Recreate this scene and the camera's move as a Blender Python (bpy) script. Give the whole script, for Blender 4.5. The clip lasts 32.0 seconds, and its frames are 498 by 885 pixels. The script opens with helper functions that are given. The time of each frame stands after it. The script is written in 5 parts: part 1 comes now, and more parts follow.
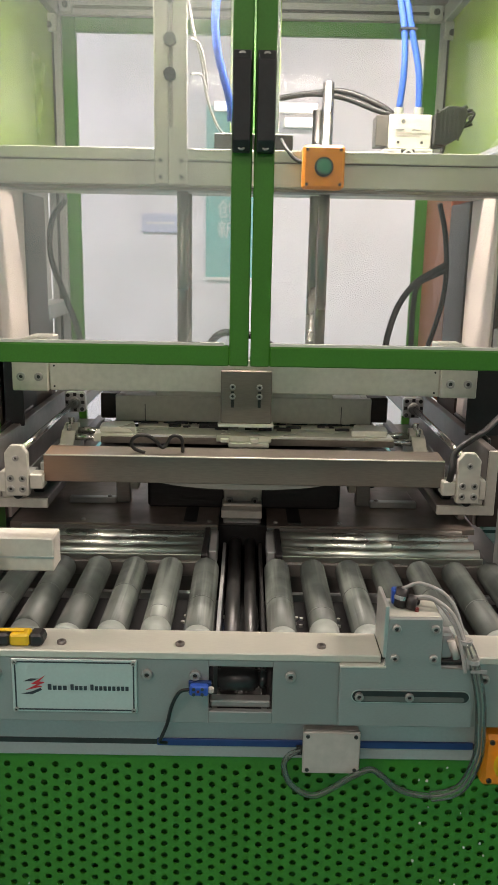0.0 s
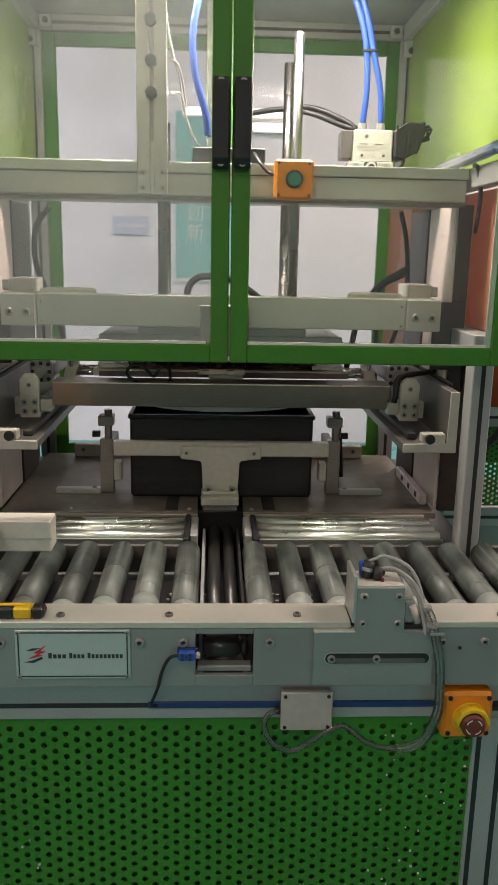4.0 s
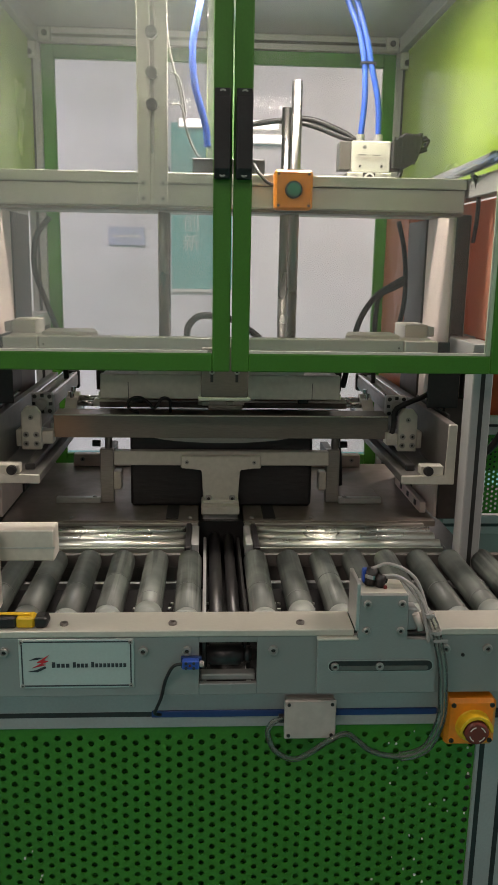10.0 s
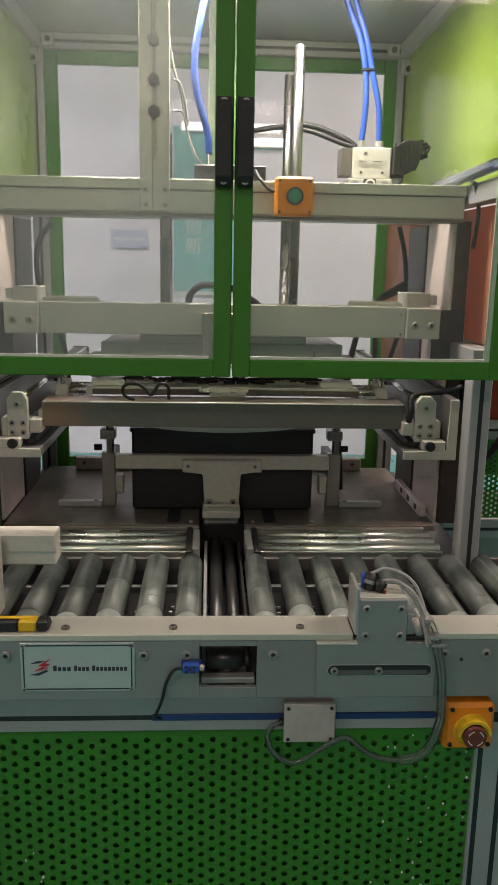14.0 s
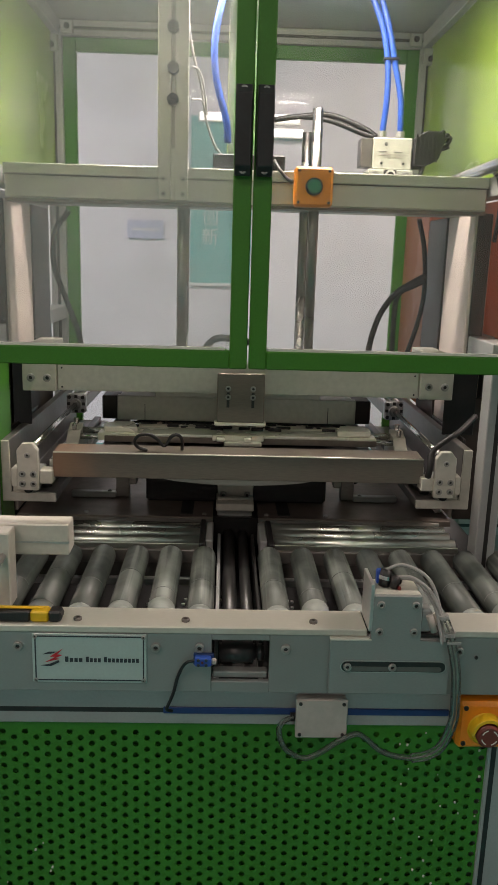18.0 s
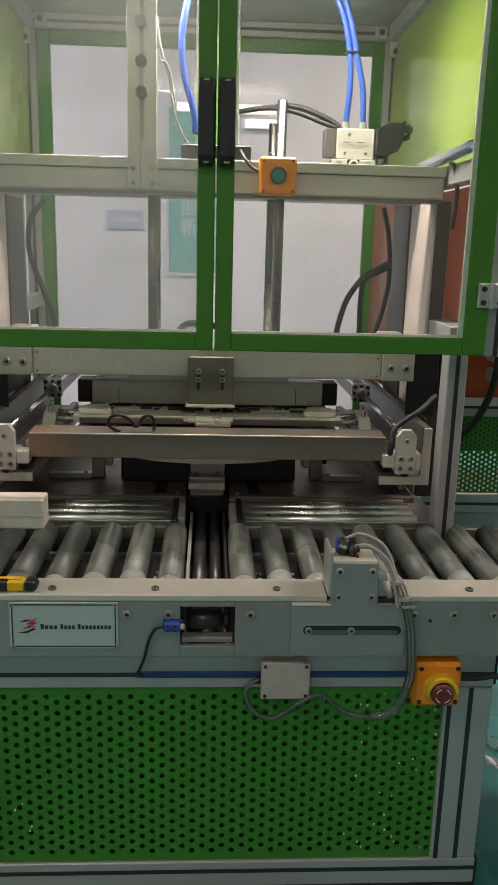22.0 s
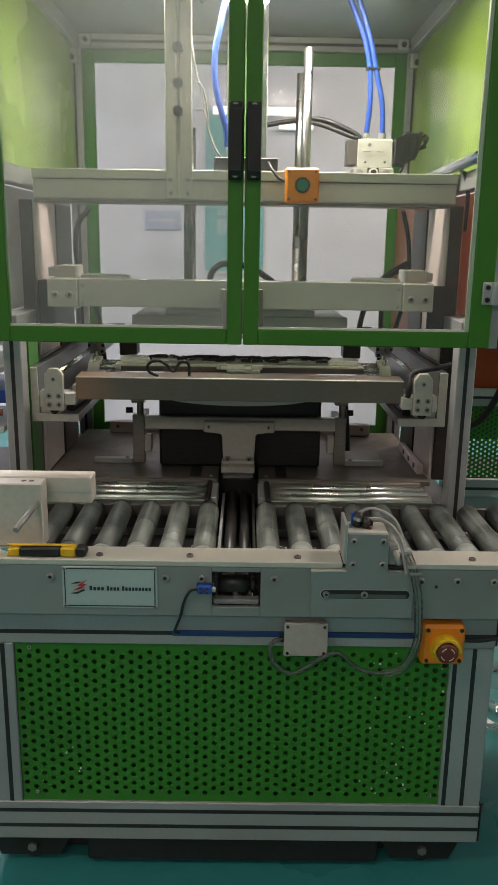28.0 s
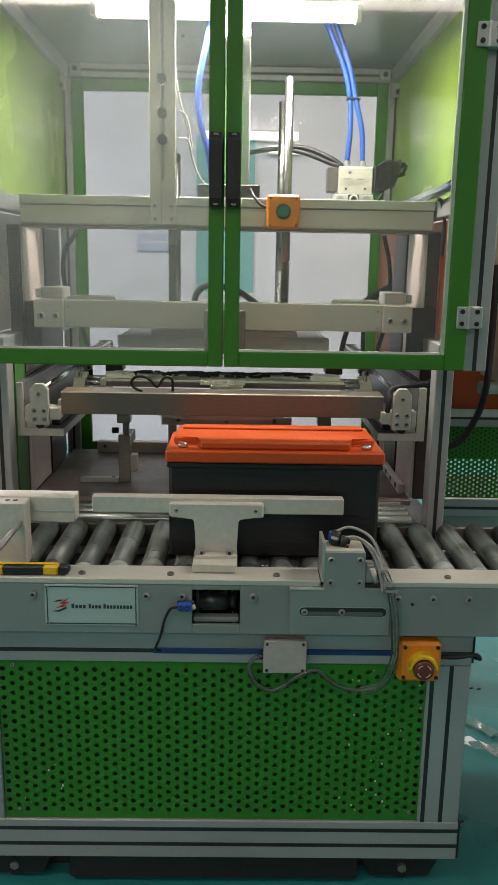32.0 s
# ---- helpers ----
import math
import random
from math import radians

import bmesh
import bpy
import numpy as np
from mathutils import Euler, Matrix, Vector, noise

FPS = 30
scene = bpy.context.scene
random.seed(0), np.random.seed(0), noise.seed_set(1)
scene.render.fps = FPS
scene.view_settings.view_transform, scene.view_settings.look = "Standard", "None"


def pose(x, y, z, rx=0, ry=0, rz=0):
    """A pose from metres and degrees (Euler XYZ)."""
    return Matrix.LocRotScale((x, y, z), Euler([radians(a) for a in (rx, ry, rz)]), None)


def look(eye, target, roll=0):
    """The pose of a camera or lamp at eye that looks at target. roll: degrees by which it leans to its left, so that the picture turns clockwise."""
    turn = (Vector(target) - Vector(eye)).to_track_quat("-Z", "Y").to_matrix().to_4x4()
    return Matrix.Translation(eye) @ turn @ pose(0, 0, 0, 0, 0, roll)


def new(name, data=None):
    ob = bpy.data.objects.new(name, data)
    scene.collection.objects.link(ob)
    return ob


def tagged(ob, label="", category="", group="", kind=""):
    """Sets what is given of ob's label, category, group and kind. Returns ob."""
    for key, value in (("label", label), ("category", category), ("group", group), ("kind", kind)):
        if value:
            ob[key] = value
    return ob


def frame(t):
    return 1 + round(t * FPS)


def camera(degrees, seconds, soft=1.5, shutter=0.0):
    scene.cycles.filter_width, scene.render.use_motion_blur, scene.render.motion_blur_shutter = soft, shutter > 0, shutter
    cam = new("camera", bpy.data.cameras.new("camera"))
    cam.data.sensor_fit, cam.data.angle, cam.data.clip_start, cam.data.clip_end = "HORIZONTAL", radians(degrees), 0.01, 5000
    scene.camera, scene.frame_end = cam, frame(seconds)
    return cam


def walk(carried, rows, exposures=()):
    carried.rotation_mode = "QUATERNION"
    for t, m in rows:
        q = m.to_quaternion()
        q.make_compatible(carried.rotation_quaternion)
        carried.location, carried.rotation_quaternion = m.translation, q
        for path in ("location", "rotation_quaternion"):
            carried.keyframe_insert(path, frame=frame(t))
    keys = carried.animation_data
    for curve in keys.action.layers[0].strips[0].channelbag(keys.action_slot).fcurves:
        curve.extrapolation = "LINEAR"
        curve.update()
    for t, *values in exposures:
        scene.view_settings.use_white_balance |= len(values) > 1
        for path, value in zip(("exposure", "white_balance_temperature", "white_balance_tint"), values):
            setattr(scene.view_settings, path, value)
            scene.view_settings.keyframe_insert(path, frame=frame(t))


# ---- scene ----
cam = camera(34.7, 32.0, 1.2)
PATH = [
    (0, (0.007, -1.02, 1.261), (0.018, 0.925, 0.794), 1.1),
    (0.5, (-0.006, -1.085, 1.247), (0.017, 0.862, 0.788), 1.0),
    (1, (-0.009, -1.12, 1.254), (0.038, 0.825, 0.789), 0.9),
    (1.5, (-0.015, -1.135, 1.261), (0.058, 0.808, 0.793), 0.9),
    (2, (-0.012, -1.143, 1.267), (0.068, 0.799, 0.797), 0.9),
    (2.5, (-0.013, -1.142, 1.269), (0.073, 0.801, 0.801), 1.0),
    (3, (-0.015, -1.14, 1.271), (0.074, 0.803, 0.804), 1.1),
    (3.5, (-0.014, -1.14, 1.27), (0.076, 0.803, 0.804), 1.1),
    (5.5, (-0.021, -1.139, 1.274), (0.077, 0.805, 0.815), 1.3),
    (6, (-0.024, -1.137, 1.27), (0.074, 0.808, 0.813), 1.3),
    (6.5, (-0.025, -1.139, 1.268), (0.072, 0.805, 0.81), 1.3),
    (7, (-0.029, -1.147, 1.268), (0.071, 0.798, 0.817), 1.2),
    (7.5, (-0.023, -1.152, 1.266), (0.078, 0.796, 0.822), 1.2),
    (8, (-0.022, -1.156, 1.269), (0.079, 0.792, 0.825), 1.1),
    (8.5, (-0.022, -1.151, 1.27), (0.08, 0.797, 0.827), 1.0),
    (9, (-0.026, -1.15, 1.268), (0.078, 0.798, 0.827), 1.0),
    (9.5, (-0.028, -1.146, 1.268), (0.078, 0.802, 0.828), 1.1),
    (10, (-0.028, -1.145, 1.269), (0.078, 0.803, 0.829), 1.0),
    (10.5, (-0.026, -1.145, 1.267), (0.08, 0.803, 0.828), 1.0),
    (11, (-0.027, -1.145, 1.271), (0.079, 0.803, 0.829), 1.0),
    (11.5, (-0.025, -1.145, 1.27), (0.081, 0.803, 0.832), 1.1),
    (12, (-0.024, -1.145, 1.271), (0.08, 0.803, 0.831), 1.0),
    (12.5, (-0.026, -1.145, 1.272), (0.079, 0.803, 0.833), 1.1),
    (13, (-0.027, -1.147, 1.273), (0.078, 0.801, 0.834), 1.1),
    (13.5, (-0.026, -1.149, 1.273), (0.079, 0.8, 0.837), 1.1),
    (14, (-0.026, -1.153, 1.277), (0.075, 0.796, 0.841), 1.1),
    (14.5, (-0.032, -1.151, 1.277), (0.07, 0.798, 0.841), 1.1),
    (16.5, (-0.029, -1.15, 1.276), (0.065, 0.801, 0.845), 1.3),
    (17, (-0.031, -1.148, 1.275), (0.062, 0.802, 0.838), 1.4),
    (17.5, (-0.031, -1.142, 1.273), (0.049, 0.806, 0.825), 1.6),
    (18, (-0.029, -1.141, 1.275), (0.039, 0.806, 0.819), 1.7),
    (18.5, (-0.033, -1.141, 1.276), (0.025, 0.805, 0.817), 1.6),
    (19, (-0.037, -1.141, 1.276), (0.019, 0.804, 0.815), 1.7),
    (19.5, (-0.037, -1.14, 1.278), (0.018, 0.806, 0.816), 1.7),
    (20, (-0.034, -1.138, 1.275), (0.022, 0.807, 0.815), 1.7),
    (20.5, (-0.031, -1.141, 1.274), (0.023, 0.805, 0.812), 1.7),
    (21, (-0.025, -1.151, 1.27), (0.034, 0.794, 0.807), 1.8),
    (21.5, (-0.007, -1.18, 1.267), (0.073, 0.763, 0.799), 1.6),
    (22, (0.002, -1.213, 1.267), (0.108, 0.727, 0.792), 1.5),
    (22.5, (0.024, -1.263, 1.268), (0.137, 0.675, 0.791), 1.3),
    (23, (0.034, -1.314, 1.268), (0.121, 0.624, 0.78), 1.0),
    (23.5, (0.025, -1.343, 1.269), (0.08, 0.594, 0.772), 0.7),
    (24, (0.019, -1.351, 1.269), (0.067, 0.585, 0.771), 0.6),
    (24.5, (0.01, -1.357, 1.268), (0.051, 0.58, 0.77), 0.6),
    (25, (0.006, -1.361, 1.272), (0.043, 0.576, 0.772), 0.6),
    (25.5, (0.002, -1.364, 1.274), (0.04, 0.573, 0.774), 0.7),
    (27.5, (0.021, -1.374, 1.281), (0.039, 0.565, 0.792), 0.9),
    (28, (0.018, -1.378, 1.284), (0.031, 0.562, 0.798), 0.9),
    (28.5, (0.018, -1.373, 1.286), (0.025, 0.567, 0.799), 0.9),
    (29, (0.016, -1.372, 1.287), (0.016, 0.568, 0.802), 1.0),
    (29.5, (0.026, -1.374, 1.291), (0.019, 0.567, 0.809), 1.0),
    (30, (0.027, -1.385, 1.294), (0.014, 0.559, 0.824), 1.0),
    (30.5, (0.034, -1.397, 1.296), (0.017, 0.55, 0.839), 1.0),
    (31, (0.046, -1.403, 1.294), (0.046, 0.546, 0.848), 1.0),
    (31.5, (0.045, -1.406, 1.291), (0.055, 0.545, 0.852), 1.0),
    (32, (0.046, -1.409, 1.294), (0.072, 0.542, 0.855), 1.0),
]
walk(cam, [(t, look(eye, target, roll)) for t, eye, target, roll in PATH], [(0, 0.74, 7350, 20), (1.0, 0.76, 7350, 20), (2.0, 0.60, 7350, 20), (3.5, 0.40, 7350, 20), (6.0, 0.23, 7350, 20), (20, 0.12, 7350, 20), (25, 0.16, 7300, 20), (28, 0.08, 7150, 17), (30.5, 0.18, 7200, 19), (32, 0.22, 6900, 13)])

# ---- light ----
world = bpy.data.worlds.new("hall_air")
scene.world = world
world.use_nodes = True
world.node_tree.nodes["Background"].inputs[0].default_value = (1.0, 0.96, 0.94, 1)
world.node_tree.nodes["Background"].inputs[1].default_value = 0.05
scene.view_settings.exposure = 0.0


def area(name, eye, target, w, h, power, colour=(1.0, 0.97, 0.92)):
    d = bpy.data.lights.new(name, "AREA")
    d.shape, d.size, d.size_y, d.energy, d.color = "RECTANGLE", w, h, power, colour
    ob = new(name, d)
    ob.matrix_world = look(eye, target)
    return ob


area("cabin_tube_light", (0.005, 0.56, 1.826), (0.005, 0.5601, 0), 0.56, 0.05, 11.5, (1.0, 0.98, 0.93))
WARM = (1.0, 0.88, 0.82)
# hall lamps out of view; powers and tints set to suit what they light
HALL_LAMPS = ((-1.6, -1.6, 19.0, (1.0, 0.86, 0.79)), (1.6, -1.6, 2.0, WARM), (-1.3, -4.4, 36.0, WARM), (1.3, -4.4, 9.0, WARM), (-1.8, 2.6, 62.0, (0.86, 0.86, 1.0)), (1.8, 2.6, 50.0, (1.0, 0.90, 0.82)), (-4.2, 0.8, 90.0, (1.0, 0.80, 0.72)), (2.3, 0.25, 50.0, WARM))
# the lamp at (2.3, 0.25) is added to brighten the neighbouring machine
for lx, ly, power, tint in HALL_LAMPS:
    area("hall_light", (lx, ly, 3.12), (lx, ly + 0.001, 0), 1.3, 0.25, power, tint)


# ---- materials ----
def material(name, base, rough=0.5, metal=0.0, grain=0.08, scale=60.0, bump=0.05, stretch=(1, 1, 1), stain=0.12, stain_scale=3.0, stain_colour=None, emit=None, power=0.0, varied=0.0):
    m = bpy.data.materials.new(name)
    m.use_nodes = True
    nt = m.node_tree
    b = nt.nodes["Principled BSDF"]
    tc = nt.nodes.new("ShaderNodeTexCoord")
    mp = nt.nodes.new("ShaderNodeMapping")
    mp.inputs["Scale"].default_value = stretch
    nt.links.new(tc.outputs["Object"], mp.inputs["Vector"])
    n1 = nt.nodes.new("ShaderNodeTexNoise")
    n1.inputs["Scale"].default_value, n1.inputs["Detail"].default_value = scale, 4
    nt.links.new(mp.outputs[0], n1.inputs["Vector"])
    n2 = nt.nodes.new("ShaderNodeTexNoise")
    n2.inputs["Scale"].default_value, n2.inputs["Detail"].default_value = stain_scale, 5
    nt.links.new(tc.outputs["Object"], n2.inputs["Vector"])
    r1 = nt.nodes.new("ShaderNodeMapRange")
    r1.inputs[1].default_value, r1.inputs[2].default_value = 0.3, 0.7
    r1.inputs[3].default_value, r1.inputs[4].default_value = 1 - grain, 1 + grain
    nt.links.new(n1.outputs["Fac"], r1.inputs[0])
    mul = nt.nodes.new("ShaderNodeMix")
    mul.data_type, mul.blend_type = "RGBA", "MULTIPLY"
    mul.inputs[0].default_value = 1
    mul.inputs[6].default_value = (*base, 1)
    nt.links.new(r1.outputs[0], mul.inputs[7])
    ramp = nt.nodes.new("ShaderNodeMapRange")
    ramp.inputs[1].default_value, ramp.inputs[2].default_value = 0.48, 0.72
    ramp.inputs[3].default_value, ramp.inputs[4].default_value = 0.0, min(1.0, stain * 3)
    nt.links.new(n2.outputs["Fac"], ramp.inputs[0])
    mix = nt.nodes.new("ShaderNodeMix")
    mix.data_type = "RGBA"
    nt.links.new(ramp.outputs[0], mix.inputs[0])
    nt.links.new(mul.outputs[2], mix.inputs[6])
    sc = stain_colour or tuple(c * 0.6 for c in base)
    mix.inputs[7].default_value = (*sc, 1)
    last = mix.outputs[2]
    if varied:
        oi = nt.nodes.new("ShaderNodeObjectInfo")
        rv = nt.nodes.new("ShaderNodeMapRange")
        rv.inputs[3].default_value, rv.inputs[4].default_value = 1 - varied, 1 + varied
        nt.links.new(oi.outputs["Random"], rv.inputs[0])
        mv = nt.nodes.new("ShaderNodeMix")
        mv.data_type, mv.blend_type = "RGBA", "MULTIPLY"
        mv.inputs[0].default_value = 1
        nt.links.new(last, mv.inputs[6])
        nt.links.new(rv.outputs[0], mv.inputs[7])
        last = mv.outputs[2]
    nt.links.new(last, b.inputs["Base Color"])
    rr = nt.nodes.new("ShaderNodeMapRange")
    rr.inputs[1].default_value, rr.inputs[2].default_value = 0.3, 0.7
    rr.inputs[3].default_value, rr.inputs[4].default_value = max(0.03, rough - 0.08), min(1, rough + 0.1)
    nt.links.new(n2.outputs["Fac"], rr.inputs[0])
    nt.links.new(rr.outputs[0], b.inputs["Roughness"])
    b.inputs["Metallic"].default_value = metal
    if bump:
        bp = nt.nodes.new("ShaderNodeBump")
        bp.inputs["Strength"].default_value, bp.inputs["Distance"].default_value = bump, 0.002
        nt.links.new(n1.outputs["Fac"], bp.inputs["Height"])
        nt.links.new(bp.outputs[0], b.inputs["Normal"])
    if emit:
        b.inputs["Emission Color"].default_value = (*emit, 1)
        b.inputs["Emission Strength"].default_value = power
    return m


def acrylic(name, base, through_share):
    """A coloured sheet that lets some light through."""
    m = material(name, base, 0.3, 0.0, 0.03, 12, 0.0, stain=0.05)
    nt = m.node_tree
    tl = nt.nodes.new("ShaderNodeBsdfTranslucent")
    tl.inputs[0].default_value = (*base, 1)
    ms = nt.nodes.new("ShaderNodeMixShader")
    ms.inputs[0].default_value = through_share
    nt.links.new(nt.nodes["Principled BSDF"].outputs[0], ms.inputs[1])
    nt.links.new(tl.outputs[0], ms.inputs[2])
    nt.links.new(ms.outputs[0], nt.nodes["Material Output"].inputs[0])
    return m


def glass(name, tint=(1, 1, 1), rough=0.02, ior=1.45, haze=0.06):
    m = bpy.data.materials.new(name)
    m.use_nodes = True
    nt = m.node_tree
    nt.nodes.remove(nt.nodes["Principled BSDF"])
    out = nt.nodes["Material Output"]
    tr = nt.nodes.new("ShaderNodeBsdfTransparent")
    tr.inputs[0].default_value = (*tint, 1)
    gl = nt.nodes.new("ShaderNodeBsdfGlossy")
    gl.inputs["Roughness"].default_value = rough
    df = nt.nodes.new("ShaderNodeBsdfDiffuse")
    df.inputs[0].default_value = (0.8, 0.82, 0.8, 1)
    fr = nt.nodes.new("ShaderNodeFresnel")
    fr.inputs[0].default_value = ior
    ms = nt.nodes.new("ShaderNodeMixShader")
    nt.links.new(fr.outputs[0], ms.inputs[0])
    nt.links.new(tr.outputs[0], ms.inputs[1])
    nt.links.new(gl.outputs[0], ms.inputs[2])
    m2 = nt.nodes.new("ShaderNodeMixShader")
    tc = nt.nodes.new("ShaderNodeTexCoord")
    nz = nt.nodes.new("ShaderNodeTexNoise")
    nz.inputs["Scale"].default_value, nz.inputs["Detail"].default_value = 4.0, 6
    nt.links.new(tc.outputs["Object"], nz.inputs["Vector"])
    mr = nt.nodes.new("ShaderNodeMapRange")
    mr.inputs[1].default_value, mr.inputs[2].default_value = 0.35, 0.75
    mr.inputs[3].default_value, mr.inputs[4].default_value = haze * 0.4, haze * 1.4
    nt.links.new(nz.outputs["Fac"], mr.inputs[0])
    nt.links.new(mr.outputs[0], m2.inputs[0])
    nt.links.new(ms.outputs[0], m2.inputs[1])
    nt.links.new(df.outputs[0], m2.inputs[2])
    nt.links.new(m2.outputs[0], out.inputs[0])
    return m


ALU = material("anodised_aluminium", (0.55, 0.56, 0.54), 0.42, 0.75, 0.05, 160, 0.03)
PROFILE = material("aluminium_profile", (0.40, 0.41, 0.41), 0.42, 0.3, 0.04, 200, 0.02)
CREAM = material("milled_aluminium", (0.60, 0.58, 0.515), 0.42, 0.25, 0.06, 90, 0.04)
PINKISH = material("painted_column", (0.76, 0.66, 0.61), 0.5, 0.1, 0.05, 60, 0.03)
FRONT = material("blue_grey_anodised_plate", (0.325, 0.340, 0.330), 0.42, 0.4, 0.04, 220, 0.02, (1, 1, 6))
STEEL = material("brushed_steel", (0.33, 0.315, 0.29), 0.36, 0.65, 0.10, 60, 0.04, (1, 12, 12), 0.12, 5)
BROWN_STEEL = material("brown_brushed_steel", (0.205, 0.178, 0.152), 0.34, 0.45, 0.10, 50, 0.03, (1, 10, 10), 0.05, 3, (0.25, 0.17, 0.12))


def end_tint(m, x0, x1, colour):
    """A straw and rust coloured tint that fades along x from x1 to x0."""
    nt = m.node_tree
    b = nt.nodes["Principled BSDF"]
    under = b.inputs["Base Color"].links[0].from_socket
    tc = nt.nodes.new("ShaderNodeTexCoord")
    sep = nt.nodes.new("ShaderNodeSeparateXYZ")
    nt.links.new(tc.outputs["Object"], sep.inputs[0])
    nz = nt.nodes.new("ShaderNodeTexNoise")
    nz.inputs["Scale"].default_value, nz.inputs["Detail"].default_value = 14.0, 5
    nt.links.new(tc.outputs["Object"], nz.inputs["Vector"])
    ad = nt.nodes.new("ShaderNodeMath")
    ad.operation = "MULTIPLY_ADD"
    ad.inputs[1].default_value = 0.16
    nt.links.new(nz.outputs["Fac"], ad.inputs[0])
    nt.links.new(sep.outputs[0], ad.inputs[2])
    mr = nt.nodes.new("ShaderNodeMapRange")
    mr.inputs[1].default_value, mr.inputs[2].default_value = x0 + 0.08, x1 + 0.08
    mr.inputs[3].default_value, mr.inputs[4].default_value = 0.0, 0.60
    nt.links.new(ad.outputs[0], mr.inputs[0])
    mix = nt.nodes.new("ShaderNodeMix")
    mix.data_type = "RGBA"
    nt.links.new(mr.outputs[0], mix.inputs[0])
    nt.links.new(under, mix.inputs[6])
    mix.inputs[7].default_value = (*colour, 1)
    nt.links.new(mix.outputs[2], b.inputs["Base Color"])


end_tint(BROWN_STEEL, -0.25, -0.37, (0.42, 0.24, 0.15))
BOLT = material("zinc_bolt", (0.36, 0.36, 0.34), 0.42, 0.45, 0.05, 200, 0.0)
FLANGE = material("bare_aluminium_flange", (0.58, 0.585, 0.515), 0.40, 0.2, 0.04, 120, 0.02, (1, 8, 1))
RAIL = material("drawn_steel_rail", (0.62, 0.66, 0.60), 0.30, 0.9, 0.04, 60, 0.0, (1, 20, 20), 0.0)
POLISHED = material("polished_steel", (0.75, 0.75, 0.73), 0.15, 1.0, 0.04, 80, 0.01)
ROD = material("ground_steel_rod", (0.33, 0.32, 0.31), 0.28, 1.0, 0.04, 80, 0.01)
TABLE = material("worn_steel_table", (0.235, 0.200, 0.172), 0.44, 0.40, 0.12, 40, 0.05, stain=0.3, stain_scale=6)
GREEN = material("green_powder_coat", (0.038, 0.19, 0.016), 0.42, 0.0, 0.05, 300, 0.06)
PERF = material("green_perforated_sheet", (0.026, 0.212, 0.015), 0.45, 0.0, 0.08, 200, 0.05)
LIME = material("lime_green_acrylic", (0.235, 0.36, 0.055), 0.22, 0.0, 0.03, 12, 0.0, stain=0.0)
BLACK = material("black_plastic", (0.018, 0.018, 0.019), 0.45, 0.0, 0.15, 120, 0.05)
RUBBER = material("black_cable_sheath", (0.015, 0.015, 0.016), 0.5, 0.0, 0.1, 100, 0.02)
RUST = material("brown_oxide_rail", (0.045, 0.032, 0.027), 0.45, 0.2, 0.2, 40, 0.05)
DARK = material("dark_oxide_steel", (0.05, 0.05, 0.05), 0.4, 0.6, 0.1, 80, 0.04)
CASE = material("black_battery_case", (0.011, 0.0105, 0.012), 0.36, 0.0, 0.2, 26, 0.45, (1, 1, 5), 0.2, 5, (0.022, 0.021, 0.024))
ORANGE_LID = material("orange_lid_plastic", (0.56, 0.075, 0.008), 0.4, 0.0, 0.05, 120, 0.03, stain=0.1)
ORANGE = material("orange_box_plastic", (0.86, 0.26, 0.014), 0.4, 0.0, 0.05, 150, 0.02)
YELLOW = material("yellow_plastic", (0.75, 0.48, 0.02), 0.4, 0.0, 0.05, 150, 0.02)
REDBROWN = material("dark_red_button", (0.16, 0.03, 0.02), 0.35)
TEAL_BUTTON = material("green_button", (0.03, 0.24, 0.15), 0.35)
BLUE = material("blue_air_hose", (0.02, 0.085, 0.42), 0.35, 0.0, 0.05)
PALE_BLUE = material("pale_blue_hose", (0.17, 0.26, 0.46), 0.35, 0.0, 0.05)
BLUE_STRIP = material("blue_groove_strip", (0.012, 0.045, 0.17), 0.45)
GREY_HOSE = material("grey_spiral_wrap", (0.13, 0.135, 0.13), 0.5, 0, 0.25, 150, 0.1, stain=0.2)
FROST = material("frosted_roller_end", (0.20, 0.225, 0.205), 0.6, 0.0, 0.15, 60, 0.03, stain=0.2, stain_scale=30)
BUFFER = material("glossy_black_buffer", (0.03, 0.03, 0.032), 0.25, 0.2, 0.1, 60, 0.03)
SEAM = material("dark_tape_edge", (0.075, 0.085, 0.08), 0.5)
BOX_GREY = material("grey_box_plastic", (0.44, 0.41, 0.375), 0.5)
WHITE_BODY = material("white_valve_body", (0.70, 0.71, 0.66), 0.45)
BAKELITE = material("brown_bakelite_sheet", (0.22, 0.09, 0.04), 0.5, 0, 0.2, 60, 0.05, (1, 6, 1))
PLAQUE = material("satin_name_plate", (0.50, 0.58, 0.56), 0.35, 0.3, 0.03, 250, 0.02)
INK = material("dark_ink", (0.03, 0.04, 0.05), 0.5)
RED = material("red_ink", (0.55, 0.03, 0.04), 0.5)
FLOOR = material("teal_epoxy_floor", (0.026, 0.25, 0.25), 0.3, 0.0, 0.05, 20, 0.01, stain=0.15, stain_scale=1.5)
WALL = material("white_hall_wall", (0.74, 0.73, 0.76), 0.5, 0.0, 0.02, 6, 0.0, stain=0.05, stain_scale=0.8)
CEIL = material("galvanised_roof_sheet", (0.48, 0.485, 0.53), 0.34, 0.6, 0.06, 30, 0.02, stain=0.04, stain_scale=2.5)
SIDE_PANEL = acrylic("orange_acrylic_panel", (0.62, 0.29, 0.19), 0.55)
FAR_BAR = material("far_glow_bar", (1, 1, 1), 0.4, emit=(1.0, 0.98, 0.94), power=2.2)
